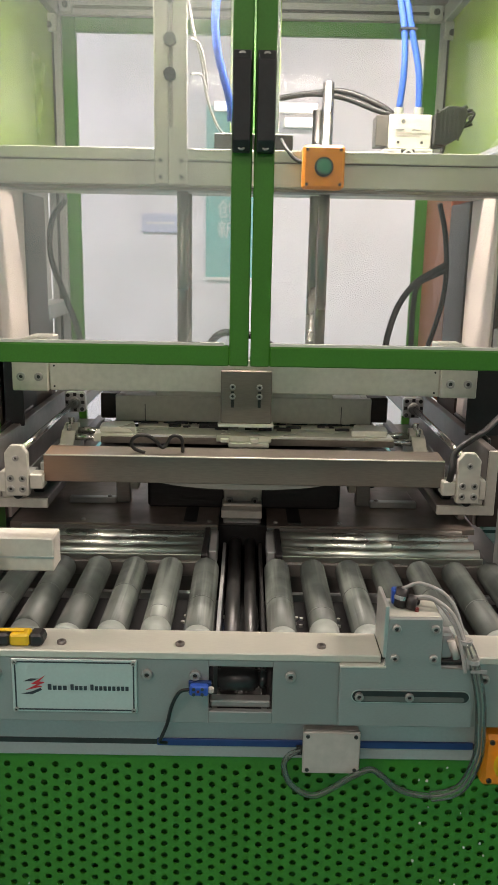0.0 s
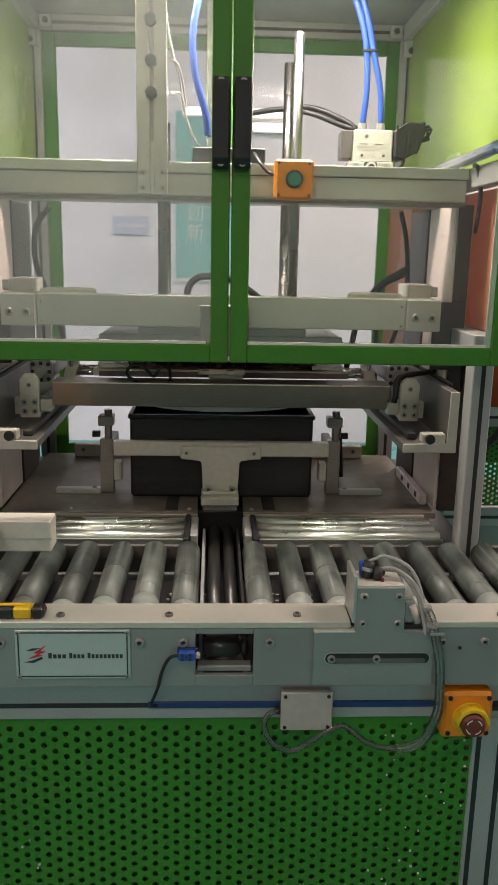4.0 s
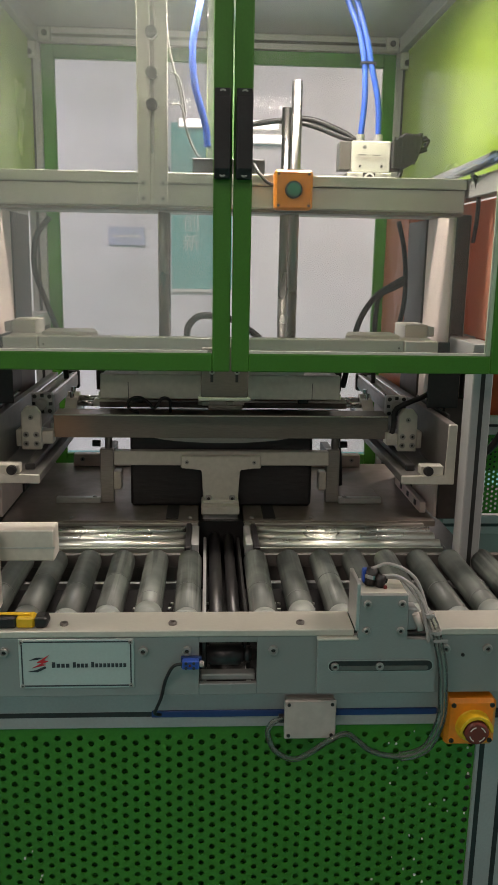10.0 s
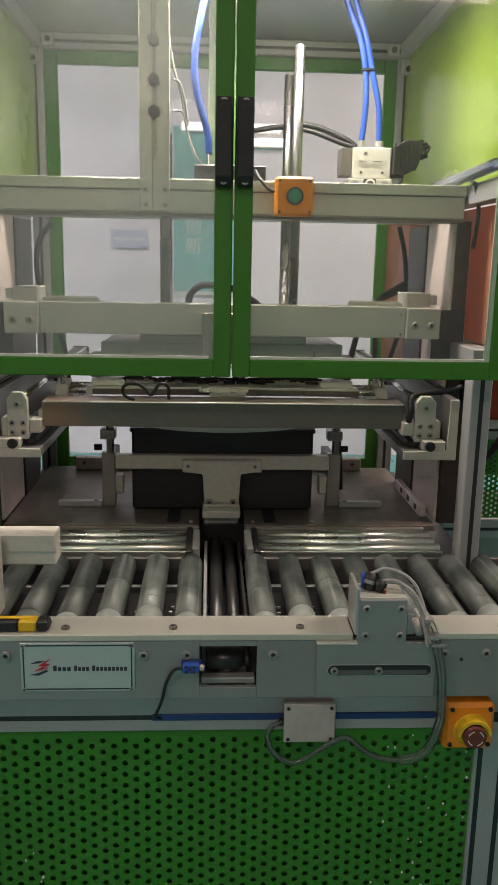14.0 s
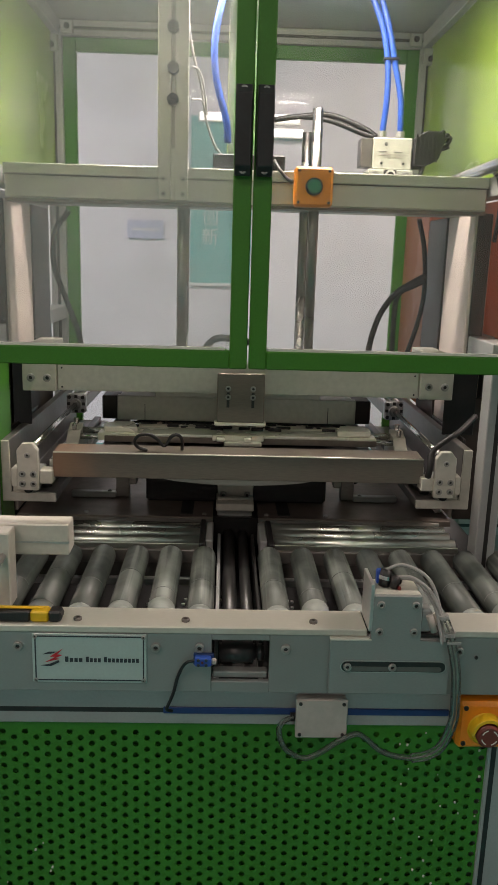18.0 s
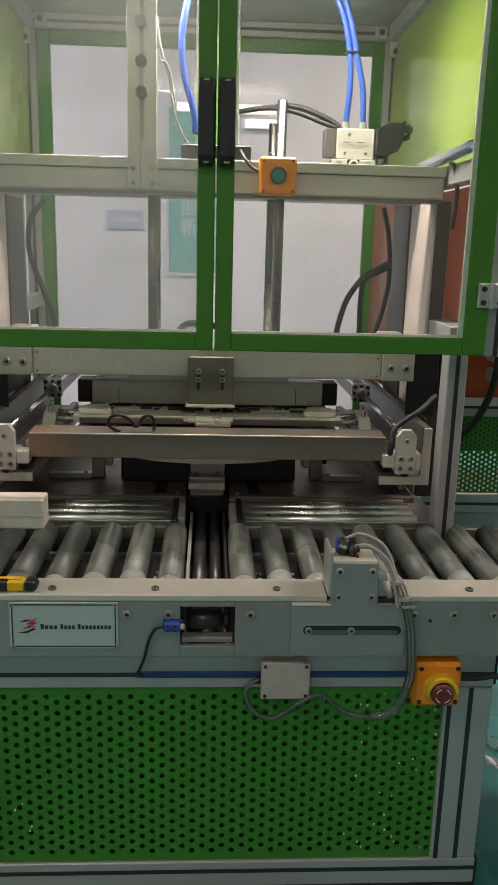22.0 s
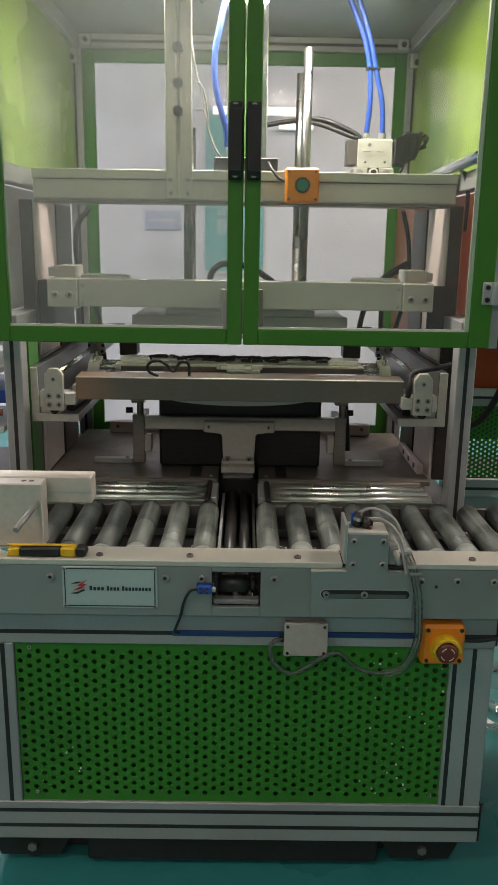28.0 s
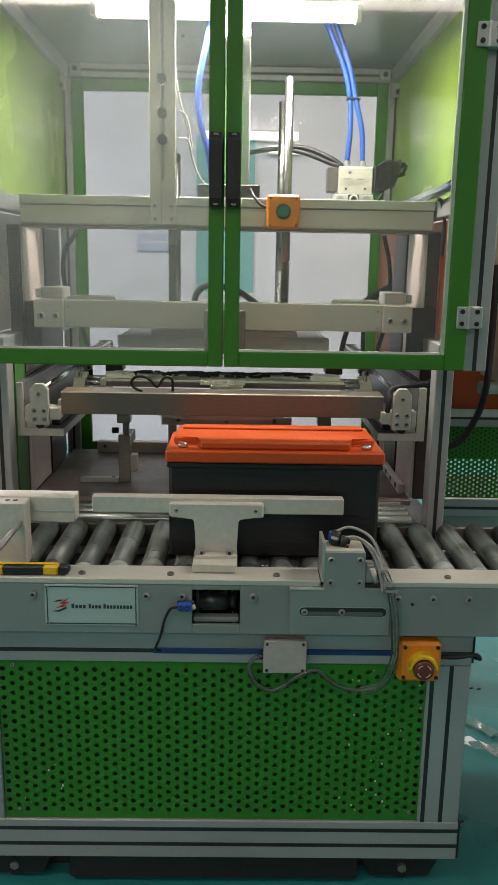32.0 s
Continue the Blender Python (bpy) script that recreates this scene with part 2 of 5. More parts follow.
RAIL_GREY = material("dark_grey_metal", (0.16, 0.15, 0.14), 0.4, 0.4, 0.1, 60, 0.03, stain=0.2)
RED_PANEL = material("red_orange_panel", (0.66, 0.11, 0.025), 0.45, 0, 0.05, 100, 0.03)
FROSTED = acrylic("frosted_grey_acrylic", (0.60, 0.60, 0.58), 0.5)
VALVE = material("cream_valve_body", (0.50, 0.51, 0.45), 0.5)
BANNER = material("teal_banner", (0.09, 0.42, 0.40), 0.5)
SEAL = material("pale_green_seal", (0.42, 0.55, 0.40), 0.4)
# lighter copy of milled_aluminium, with missing light put into the colour
BRIGHT = material("lit_milled_aluminium", (0.91, 0.90, 0.79), 0.25, 0.3, 0.05, 90, 0.02)
LEAD = material("pale_grey_lead", (0.34, 0.34, 0.33), 0.35)
NOTICE = material("pale_blue_notice", (0.44, 0.48, 0.64), 0.5)
TUBE = material("lamp_tube", (1, 1, 1), 0.4, emit=(1.0, 1.0, 0.94), power=14.0)
STRIP = material("hall_strip_lamp", (1, 1, 1), 0.4, emit=(1.0, 0.98, 0.92), power=9.0)
LED = material("red_led", (0.6, 0.02, 0.02), 0.3, emit=(1, 0.05, 0.05), power=6.0)
LED_OFF = material("unlit_red_lens", (0.14, 0.015, 0.015), 0.3)
LED_BLUE = material("blue_led", (0.02, 0.05, 0.6), 0.3, emit=(0.1, 0.2, 1), power=6.0)
CLEAR = glass("clear_acrylic_pane", (0.96, 0.97, 0.96), 0.03, haze=0.055)
# left pane: reflected brightness of the hall put in as milky haze
HAZY = glass("hazy_acrylic_pane", (0.95, 0.96, 0.95), 0.04, haze=0.24)
BACK_PANE = glass("back_acrylic_pane", (0.96, 0.96, 0.98), 0.05, 1.15, haze=0.11)
FILM = glass("clear_plastic_film", (0.95, 0.95, 0.95), 0.1, haze=0.22)


def roller_material():
    """Dull zinc tube, each one with its own dusty bands along the length."""
    m = material("worn_zinc_roller", (0.026, 0.034, 0.030), 0.52, 0.10, 0.25, 70, 0.03, (1, 0.5, 1), 0.10, 20)
    nt = m.node_tree
    b = nt.nodes["Principled BSDF"]
    under = b.inputs["Base Color"].links[0].from_socket
    tc = nt.nodes.new("ShaderNodeTexCoord")
    oi = nt.nodes.new("ShaderNodeObjectInfo")
    off = nt.nodes.new("ShaderNodeVectorMath")
    off.operation = "MULTIPLY_ADD"
    off.inputs[1].default_value = (1, 1, 1)
    push = nt.nodes.new("ShaderNodeMath")
    push.operation = "MULTIPLY"
    push.inputs[1].default_value = 37.0
    nt.links.new(oi.outputs["Random"], push.inputs[0])
    nt.links.new(tc.outputs["Object"], off.inputs[0])
    nt.links.new(push.outputs[0], off.inputs[2])
    total = None
    for stretch, scale, low, high, top in (((0.30, 1.0, 0.30), 8.0, 0.50, 0.58, 0.34), ((3.0, 0.10, 3.0), 20.0, 0.49, 0.60, 0.62)):
        mp = nt.nodes.new("ShaderNodeMapping")
        mp.inputs["Scale"].default_value = stretch
        nt.links.new(off.outputs[0], mp.inputs["Vector"])
        nz = nt.nodes.new("ShaderNodeTexNoise")
        nz.inputs["Scale"].default_value, nz.inputs["Detail"].default_value = scale, 5
        nt.links.new(mp.outputs[0], nz.inputs["Vector"])
        mr = nt.nodes.new("ShaderNodeMapRange")
        mr.inputs[1].default_value, mr.inputs[2].default_value, mr.inputs[3].default_value, mr.inputs[4].default_value = low, high, 0.0, top
        nt.links.new(nz.outputs["Fac"], mr.inputs[0])
        if total is None:
            total = mr.outputs[0]
        else:
            ad = nt.nodes.new("ShaderNodeMath")
            ad.operation, ad.use_clamp = "ADD", True
            nt.links.new(total, ad.inputs[0])
            nt.links.new(mr.outputs[0], ad.inputs[1])
            total = ad.outputs[0]
    sep = nt.nodes.new("ShaderNodeSeparateXYZ")
    nt.links.new(tc.outputs["Object"], sep.inputs[0])
    edge = nt.nodes.new("ShaderNodeMath")
    edge.operation = "MULTIPLY_ADD"
    edge.inputs[1].default_value = 0.22
    nt.links.new(nz.outputs["Fac"], edge.inputs[0])
    nt.links.new(sep.outputs[1], edge.inputs[2])
    worn = nt.nodes.new("ShaderNodeMapRange")
    worn.inputs[1].default_value, worn.inputs[2].default_value, worn.inputs[3].default_value, worn.inputs[4].default_value = 0.22, 0.31, 0.55, 0.0
    nt.links.new(edge.outputs[0], worn.inputs[0])
    most = nt.nodes.new("ShaderNodeMath")
    most.operation = "MAXIMUM"
    nt.links.new(total, most.inputs[0])
    nt.links.new(worn.outputs[0], most.inputs[1])
    share = nt.nodes.new("ShaderNodeMapRange")
    share.inputs[3].default_value, share.inputs[4].default_value = 0.40, 1.10
    nt.links.new(oi.outputs["Random"], share.inputs[0])
    scaled = nt.nodes.new("ShaderNodeMath")
    scaled.operation = "MULTIPLY"
    nt.links.new(most.outputs[0], scaled.inputs[0])
    nt.links.new(share.outputs[0], scaled.inputs[1])
    total = scaled.outputs[0]
    mix = nt.nodes.new("ShaderNodeMix")
    mix.data_type = "RGBA"
    nt.links.new(total, mix.inputs[0])
    nt.links.new(under, mix.inputs[6])
    mix.inputs[7].default_value = (0.145, 0.168, 0.152, 1)
    nt.links.new(mix.outputs[2], b.inputs["Base Color"])
    return m


ROLLER = roller_material()
SPIRAL = glass("clear_spiral_wrap", (0.86, 0.90, 0.86), 0.15, haze=0.06)


# ---- mesh helpers ----
ORIGIN = {}


def thing(name, x, y, z, label="", category="", group="", kind=""):
    ob = new(name)
    ob.empty_display_size = 0.05
    ob.location = (x, y, z)
    ORIGIN[ob] = Vector((x, y, z))
    return tagged(ob, label, category, group, kind)


def part(name, bm, mat, parent=None, label="", smooth=False):
    me = bpy.data.meshes.new(name)
    if parent is not None:
        bmesh.ops.translate(bm, verts=bm.verts, vec=-ORIGIN[parent])
    bmesh.ops.recalc_face_normals(bm, faces=bm.faces)
    if smooth:
        for f in bm.faces:
            f.smooth = len(f.verts) == 4
    bm.to_mesh(me)
    bm.free()
    me.materials.append(mat)
    ob = new(name, me)
    if parent is not None:
        ob.parent = parent
        ORIGIN[ob] = ORIGIN[parent]
    if label:
        tagged(ob, label)
    return ob


def box(x0, x1, y0, y1, z0, z1, bevel=0.002, bm=None):
    made = bmesh.new()
    r = bmesh.ops.create_cube(made, size=1)
    bmesh.ops.scale(made, vec=(abs(x1 - x0), abs(y1 - y0), abs(z1 - z0)), verts=made.verts)
    bmesh.ops.translate(made, vec=((x0 + x1) / 2, (y0 + y1) / 2, (z0 + z1) / 2), verts=made.verts)
    if bevel:
        bmesh.ops.bevel(made, geom=made.edges[:], offset=min(bevel, abs(x1 - x0) / 3, abs(y1 - y0) / 3, abs(z1 - z0) / 3), segments=1, affect="EDGES")
    return merged(bm, made)


def merged(bm, made):
    if bm is None:
        return made
    me = bpy.data.meshes.new("tmp")
    made.to_mesh(me)
    made.free()
    bm.from_mesh(me)
    bpy.data.meshes.remove(me)
    return bm


def cyl(p0, p1, r, seg=16, bm=None, r2=None, bevel=0.0):
    p0, p1 = Vector(p0), Vector(p1)
    made = bmesh.new()
    bmesh.ops.create_cone(made, cap_ends=True, segments=seg, radius1=r, radius2=r if r2 is None else r2, depth=(p1 - p0).length)
    if bevel:
        caps = [e for e in made.edges if any(len(f.verts) > 4 for f in e.link_faces)]
        bmesh.ops.bevel(made, geom=caps, offset=bevel, segments=2, affect="EDGES")
    q = (p1 - p0).to_track_quat("Z", "Y").to_matrix().to_4x4()
    bmesh.ops.transform(made, matrix=Matrix.Translation((p0 + p1) / 2) @ q, verts=made.verts)
    return merged(bm, made)


def prism(outline, axis, a, b, bevel=0.0015, bm=None):
    """A flat outline, extruded along an axis from a to b. x: (y, z); y: (x, z); z: (x, y)."""
    made = bmesh.new()
    put = {"x": lambda p, k: (k, p[0], p[1]), "y": lambda p, k: (p[0], k, p[1]), "z": lambda p, k: (p[0], p[1], k)}[axis]
    low = [made.verts.new(put(p, a)) for p in outline]
    top = [made.verts.new(put(p, b)) for p in outline]
    made.faces.new(low)
    made.faces.new(top[::-1])
    n = len(outline)
    for i in range(n):
        made.faces.new((low[i], top[i], top[(i + 1) % n], low[(i + 1) % n]))
    if bevel:
        bmesh.ops.bevel(made, geom=made.edges[:], offset=bevel, segments=1, affect="EDGES")
    return merged(bm, made)


def hose(points, r, seg=8, steps=8, bm=None):
    """A round hose along a smooth line through the points."""
    p = [Vector(q) for q in points]
    p = [p[0] * 2 - p[1]] + p + [p[-1] * 2 - p[-2]]
    line = []
    for i in range(1, len(p) - 2):
        for k in range(steps):
            t = k / steps
            line.append(0.5 * (2 * p[i] + (p[i + 1] - p[i - 1]) * t + (2 * p[i - 1] - 5 * p[i] + 4 * p[i + 1] - p[i + 2]) * t * t + (3 * p[i] - p[i - 1] - 3 * p[i + 1] + p[i + 2]) * t ** 3))
    line.append(p[-2])
    made = bm or bmesh.new()
    rings, side = [], None
    for i, c in enumerate(line):
        d = (line[min(i + 1, len(line) - 1)] - line[max(i - 1, 0)]).normalized()
        if side is None:
            side = d.orthogonal().normalized()
        side = (side - d * side.dot(d)).normalized()
        up = d.cross(side)
        rings.append([made.verts.new(c + r * (math.cos(2 * math.pi * k / seg) * side + math.sin(2 * math.pi * k / seg) * up)) for k in range(seg)])
    for a, b in zip(rings, rings[1:]):
        for k in range(seg):
            made.faces.new((a[k], a[(k + 1) % seg], b[(k + 1) % seg], b[k]))
    made.faces.new(rings[0][::-1])
    made.faces.new(rings[-1])
    return made


SCREWS = {}


def screw(parent, x, y, z, r=0.006, axis="y", label="", mat=None):
    """A socket-head screw whose head stands out along -y (or up, axis z)."""
    key = (round(r, 4), axis, (mat or BOLT).name)
    if key not in SCREWS:
        n = 10
        bm = bmesh.new()
        loops = []
        for rad, h in ((r, 0.0), (r, 0.55 * r), (r * 0.85, 0.7 * r), (r * 0.5, 0.7 * r), (r * 0.45, 0.25 * r)):
            loops.append([bm.verts.new((rad * math.cos(2 * math.pi * k / n), -h, rad * math.sin(2 * math.pi * k / n)) if axis == "y" else (rad * math.cos(2 * math.pi * k / n), rad * math.sin(2 * math.pi * k / n), h)) for k in range(n)])
        for a, b in zip(loops, loops[1:]):
            for k in range(n):
                bm.faces.new((a[k], a[(k + 1) % n], b[(k + 1) % n], b[k]))
        bm.faces.new(loops[-1])
        bmesh.ops.recalc_face_normals(bm, faces=bm.faces)
        me = bpy.data.meshes.new("screw")
        bm.to_mesh(me)
        bm.free()
        me.materials.append(mat or BOLT)
        me.materials.append(DARK)
        me.polygons[len(me.polygons) - 1].material_index = 1
        SCREWS[key] = me
    ob = new("screw", SCREWS[key])
    ob.parent = parent
    ob.location = Vector((x, y, z)) - ORIGIN[parent]
    return ob


def profile_bar(name, parent, x0, x1, y0, y1, z0, z1, axis, grooves, face="-y", mat=None):
    """An extruded profile: a bar with dark T-slots cut into its seen face. grooves: places across the face."""
    ob = part(name, box(x0, x1, y0, y1, z0, z1, 0.002), mat or PROFILE, parent)
    g = 0.0042
    for c in grooves:
        if axis == "z":
            b = box(c - g, c + g, y0 - 0.0006, y0 + 0.004, z0 + 0.001, z1 - 0.001, 0) if face == "-y" else box((x0 if face == "-x" else x1) - 0.0006, (x0 if face == "-x" else x1) + 0.0006, c - g, c + g, z0 + 0.001, z1 - 0.001, 0)
        else:
            b = box(x0 + 0.001, x1 - 0.001, y0 - 0.0006, y0 + 0.004, c - g, c + g, 0)
        ORIGIN[ob] = ORIGIN[parent]
        part("slot", b, DARK, ob)
    return ob


def perforated(name, parent, x0, x1, z0, z1, y, pitch, column, r, mat, thick=0.002, n=10):
    """An upright sheet with round holes in columns, every other column half a pitch lower."""
    verts, faces = [], []
    cols = int(round((x1 - x0) / column))
    column = (x1 - x0) / cols

    def quad(a, b, c, d):
        s = len(verts)
        verts.extend([(a, y, c), (b, y, c), (b, y, d), (a, y, d)])
        faces.append((s, s + 1, s + 2, s + 3))

    for j in range(cols):
        xa, xb = x0 + j * column, x0 + (j + 1) * column
        xc = (xa + xb) / 2
        rows = int((z1 - z0) / pitch) - (j % 2)
        low = (z1 - z0 - rows * pitch) / 2
        quad(xa, xb, z0, z0 + low)
        quad(xa, xb, z1 - low, z1)
        for i in range(rows):
            za, zb = z0 + low + i * pitch, z0 + low + (i + 1) * pitch
            zc = (za + zb) / 2
            s = len(verts)
            for k in range(n):
                t = 2 * math.pi * (k + 0.5) / n
                c, d = math.cos(t), math.sin(t)
                f = min(column / 2 / max(abs(c), 1e-6), pitch / 2 / max(abs(d), 1e-6))
                verts.append((xc + f * c, y, zc + f * d))
            for dy in (0.0, thick):
                for k in range(n):
                    t = 2 * math.pi * (k + 0.5) / n
                    verts.append((xc + r * math.cos(t), y + dy, zc + r * math.sin(t)))
            corners = [(xb, y, zb), (xa, y, zb), (xa, y, za), (xb, y, za)]
            cs = len(verts)
            verts.extend(corners)
            for k in range(n):
                k2 = (k + 1) % n
                faces.append((s + k, s + k2, s + n + k2, s + n + k))
                faces.append((s + n + k, s + n + k2, s + 2 * n + k2, s + 2 * n + k))
                p, q = verts[s + k], verts[s + k2]
                if abs(p[0] - q[0]) > 1e-6 and abs(p[2] - q[2]) > 1e-6:
                    ci = (0 if q[2] > zc else 3) if (p[0] + q[0]) / 2 > xc else (1 if q[2] > zc else 2)
                    faces.append((s + k, cs + ci, s + k2))
    me = bpy.data.meshes.new(name)
    o = ORIGIN[parent]
    me.from_pydata([(v[0] - o.x, v[1] - o.y, v[2] - o.z) for v in verts], [], faces)
    me.materials.append(mat)
    ob = new(name, me)
    ob.parent = parent
    ORIGIN[ob] = o
    return ob

# ---- hall ----
C = 0.005


def setting(name, bm, mat, label):
    return tagged(part(name, bm, mat), label, kind="structure")


setting("floor", box(-6, 6, -9, 6, -0.05, 0, 0), FLOOR, "glossy teal epoxy factory floor")
setting("wall_north", box(-6, 6, 4.2, 4.35, 0, 3.3, 0), WALL, "plain white hall wall behind the machine")
setting("wall_south", box(-6, 6, -9.15, -9, 0, 3.3, 0), WALL, "plain white hall wall")
setting("wall_west", box(-6.15, -6, -9, 4.35, 0, 3.3, 0), WALL, "plain white hall wall")
setting("wall_east", box(6, 6.15, -9, 4.35, 0, 3.3, 0), WALL, "plain white hall wall")
setting("ceiling", box(-6.15, 6.15, -9.15, 4.35, 3.3, 3.4, 0), WALL, "plain white hall ceiling")


def strip_lamp(x, y, z, length):
    lamp = thing("strip_lamp", x, y, z, "lit white fluorescent strip lamp under the hall ceiling, out of view", "lamp", "hall strip lamps")
    part("housing", box(x - length / 2, x + length / 2, y - 0.06, y + 0.06, z + 0.02, z + 0.08), WHITE_BODY, lamp)
    part("tube", cyl((x - length / 2 + 0.02, y, z), (x + length / 2 - 0.02, y, z), 0.025, 12), STRIP, lamp)
    part("hanger", cyl((x - length / 3, y, z + 0.08), (x - length / 3, y, 3.3), 0.006, 6), ALU, lamp)
    part("hanger", cyl((x + length / 3, y, z + 0.08), (x + length / 3, y, 3.3), 0.006, 6), ALU, lamp)


for lx, ly, power, tint in HALL_LAMPS:
    strip_lamp(lx, ly, 3.16, 1.3)

# ---- machine base ----
base = thing("machine_stand", C, 0.6, 0, "aluminium profile machine stand with a green perforated front panel", "machine stand")
YB = 0.030
for side, x0, x1, gr in (("left", -0.510, -0.425, (-0.482, -0.446)), ("right", 0.428, 0.513, (0.438, 0.475))):
    profile_bar("leg", base, x0, x1, YB, YB + 0.08, 0.1667, 0.523, "z", gr)
    profile_bar("leg", base, x0, x1, 1.16, 1.24, 0.172, 0.60, "z", gr)
    part("side_rail", box(x0 + 0.005, x1 - 0.005, YB + 0.08, 1.16, 0.095, 0.172), PROFILE, base)
    part("side_panel", box(x0 + 0.03, x1 - 0.03, YB + 0.081, 1.159, 0.172, 0.545, 0), GREEN, base)
    part("side_rail", box(x0 + 0.005, x1 - 0.005, YB + 0.08, 1.16, 0.545, 0.598), PROFILE, base)
profile_bar("bottom_rail", base, -0.512, 0.515, YB, YB + 0.08, 0.077, 0.1665, "x", (0.110, 0.146))
profile_bar("top_rail", base, -0.512, 0.514, YB, YB + 0.08, 0.5235, 0.5990, "x", (0.549,))
part("end_cap", box(0.514, 0.518, YB, YB + 0.08, 0.528, 0.596), BLACK, base)
part("end_cap", box(0.515, 0.519, YB, YB + 0.08, 0.080, 0.168), BLACK, base)
part("upper_line", box(-0.512, 0.514, YB - 0.0008, YB + 0.002, 0.5885, 0.5925, 0), DARK, base)
part("blue_cover_strip", box(-0.115, 0.355, YB - 0.003, YB + 0.001, 0.5440, 0.5555, 0.001), BLUE_STRIP, base, "blue cover strip in the profile groove")
# unseen dark plates added to keep light out of the stand
part("back_panel", box(-0.424, 0.427, 1.145, 1.158, 0.10, 0.598, 0), DARK, base)
part("floor_plate", box(-0.424, 0.427, YB + 0.082, 1.144, 0.10, 0.115, 0), DARK, base)
# green backing added behind the sheet to make its holes less black
part("mounting_plate", box(-0.415, 0.418, YB + 0.030, YB + 0.036, 0.175, 0.515, 0), GREEN, base)
# small white dots imitate the sparkle of light on the hole edges
rnd = random.Random(21)
bm = bmesh.new()
for k in range(30):
    x, z = (rnd.uniform(0.26, 0.42), rnd.uniform(0.19, 0.51)) if k < 24 else (rnd.uniform(-0.40, -0.30), rnd.uniform(0.19, 0.32))
    w = rnd.uniform(0.0006, 0.0022)
    prism([(x - w, z - w * 0.6), (x + w * 0.7, z - w), (x + w, z + w * 0.8), (x - w * 0.5, z + w)], "y", YB + 0.0035, YB + 0.0058, 0, bm)
tagged(part("white_specks", bm, WHITE_BODY, base, "white dots in place of sparkles on the hole edges"), kind="stuff")
tagged(perforated("perforated_panel", base, -0.424, 0.4295, 0.1667, 0.5232, YB + 0.006, 0.0211, 0.0181, 0.0052, PERF), "green sheet with staggered round holes", kind="stuff")
for sx in (-0.395, 0.41):
    for sz in (0.186, 0.512):
        screw(base, sx, YB + 0.006, sz, 0.004)
# black block added so the space under the stand looks dark
part("drip_tank", box(-0.299, 0.312, 0.045, 1.04, 0.012, 0.0765, 0.004), BLACK, base, "black block added under the stand to darken it")
for cx in (-0.405, 0.42):
    for cy in (0.10, 1.10):
        bm = box(cx - 0.105, cx + 0.075, cy - 0.06, cy + 0.05, 0.066, 0.0768, 0.004)
        for dy in (-0.045, 0.025):
            prism([(cx - 0.100, 0.066), (cx + 0.070, 0.066), (cx + 0.046, 0.014), (cx - 0.080, 0.014)], "y", cy + dy, cy + dy + 0.010, 0.002, bm)
        cyl((cx - 0.012, cy - 0.032, 0.038), (cx - 0.012, cy + 0.022, 0.038), 0.038, 24, bm)
        caster = part("caster", bm, BLACK, base, "black caster with a levelling pad")
        part("axle_nut", cyl((cx - 0.012, cy - 0.052, 0.038), (cx - 0.012, cy - 0.045, 0.038), 0.010, 6), STEEL, caster)

# black skirts added for the deep shade below the bottom rails
part("base_skirt", box(-0.47, 0.335, 0.098, 0.102, 0.004, 0.0765, 0), BLACK, base)
part("base_skirt", box(-0.42, 0.42, 1.02, 1.025, 0.004, 0.0765, 0), BLACK, base)

# ---- roller conveyor ----
conv = thing("roller_conveyor", C, 0.2, 0.6, "grey roller conveyor with worn zinc rollers, on the machine base", "conveyor")
bm = box(-1.25, -0.038, 0.0, 0.010, 0.600, 0.7005, 0.001)
box(0.053, 1.25, 0.0, 0.010, 0.600, 0.7005, 0.001, bm)
box(-0.038, 0.053, 0.0, 0.010, 0.600, 0.619, 0.001, bm)
box(-0.038, 0.053, 0.0, 0.010, 0.690, 0.7005, 0.001, bm)
front_rail = part("front_rail", bm, FRONT, conv)
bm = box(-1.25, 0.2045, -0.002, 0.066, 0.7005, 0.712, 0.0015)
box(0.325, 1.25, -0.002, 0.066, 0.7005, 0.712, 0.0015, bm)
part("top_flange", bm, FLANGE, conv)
for x0, x1 in ((-1.25, -0.07), (0.08, 1.25)):
    part("back_rail", box(x0, x1, 0.386, 0.396, 0.662, 0.690), RAIL_GREY, conv)
    part("lower_bar", box(x0, x1, 0.374, 0.3855, 0.612, 0.634), PROFILE, conv)
    part("back_skirt", box(x0, x1, 0.388, 0.395, 0.600, 0.6615, 0), RAIL_GREY, conv)
for x in (-0.249, -0.080, 0.122, 0.45, 0.62):
    screw(conv, x, 0.02, 0.712, 0.0066, "z", mat=RAIL_GREY)
for x in (-0.44, -0.338, -0.125, -0.057, 0.078, 0.352, 0.420, 0.488, 0.556):
    screw(conv, x, 0.0, 0.677, 0.0078)
screw(conv, 0.381, 0.0, 0.666, 0.003, mat=DARK)

bm = cyl((0, 0.071, 0), (0, 0.376, 0), 0.0235, 24, bevel=0.003)
cyl((0, 0.010, 0), (0, 0.071, 0), 0.007, 8, bm)
cyl((0, 0.376, 0), (0, 0.388, 0), 0.007, 8, bm)
first = part("roller", bm, ROLLER, conv, smooth=True)
first.data.transform(Matrix.Translation(ORIGIN[conv]))
sleeves = [part("end_sleeve", cyl((0, 0.0725, 0), (0, end, 0), 0.0238, 24, bevel=0.002), FROST, smooth=True) for end in (0.100, 0.128, 0.112)]
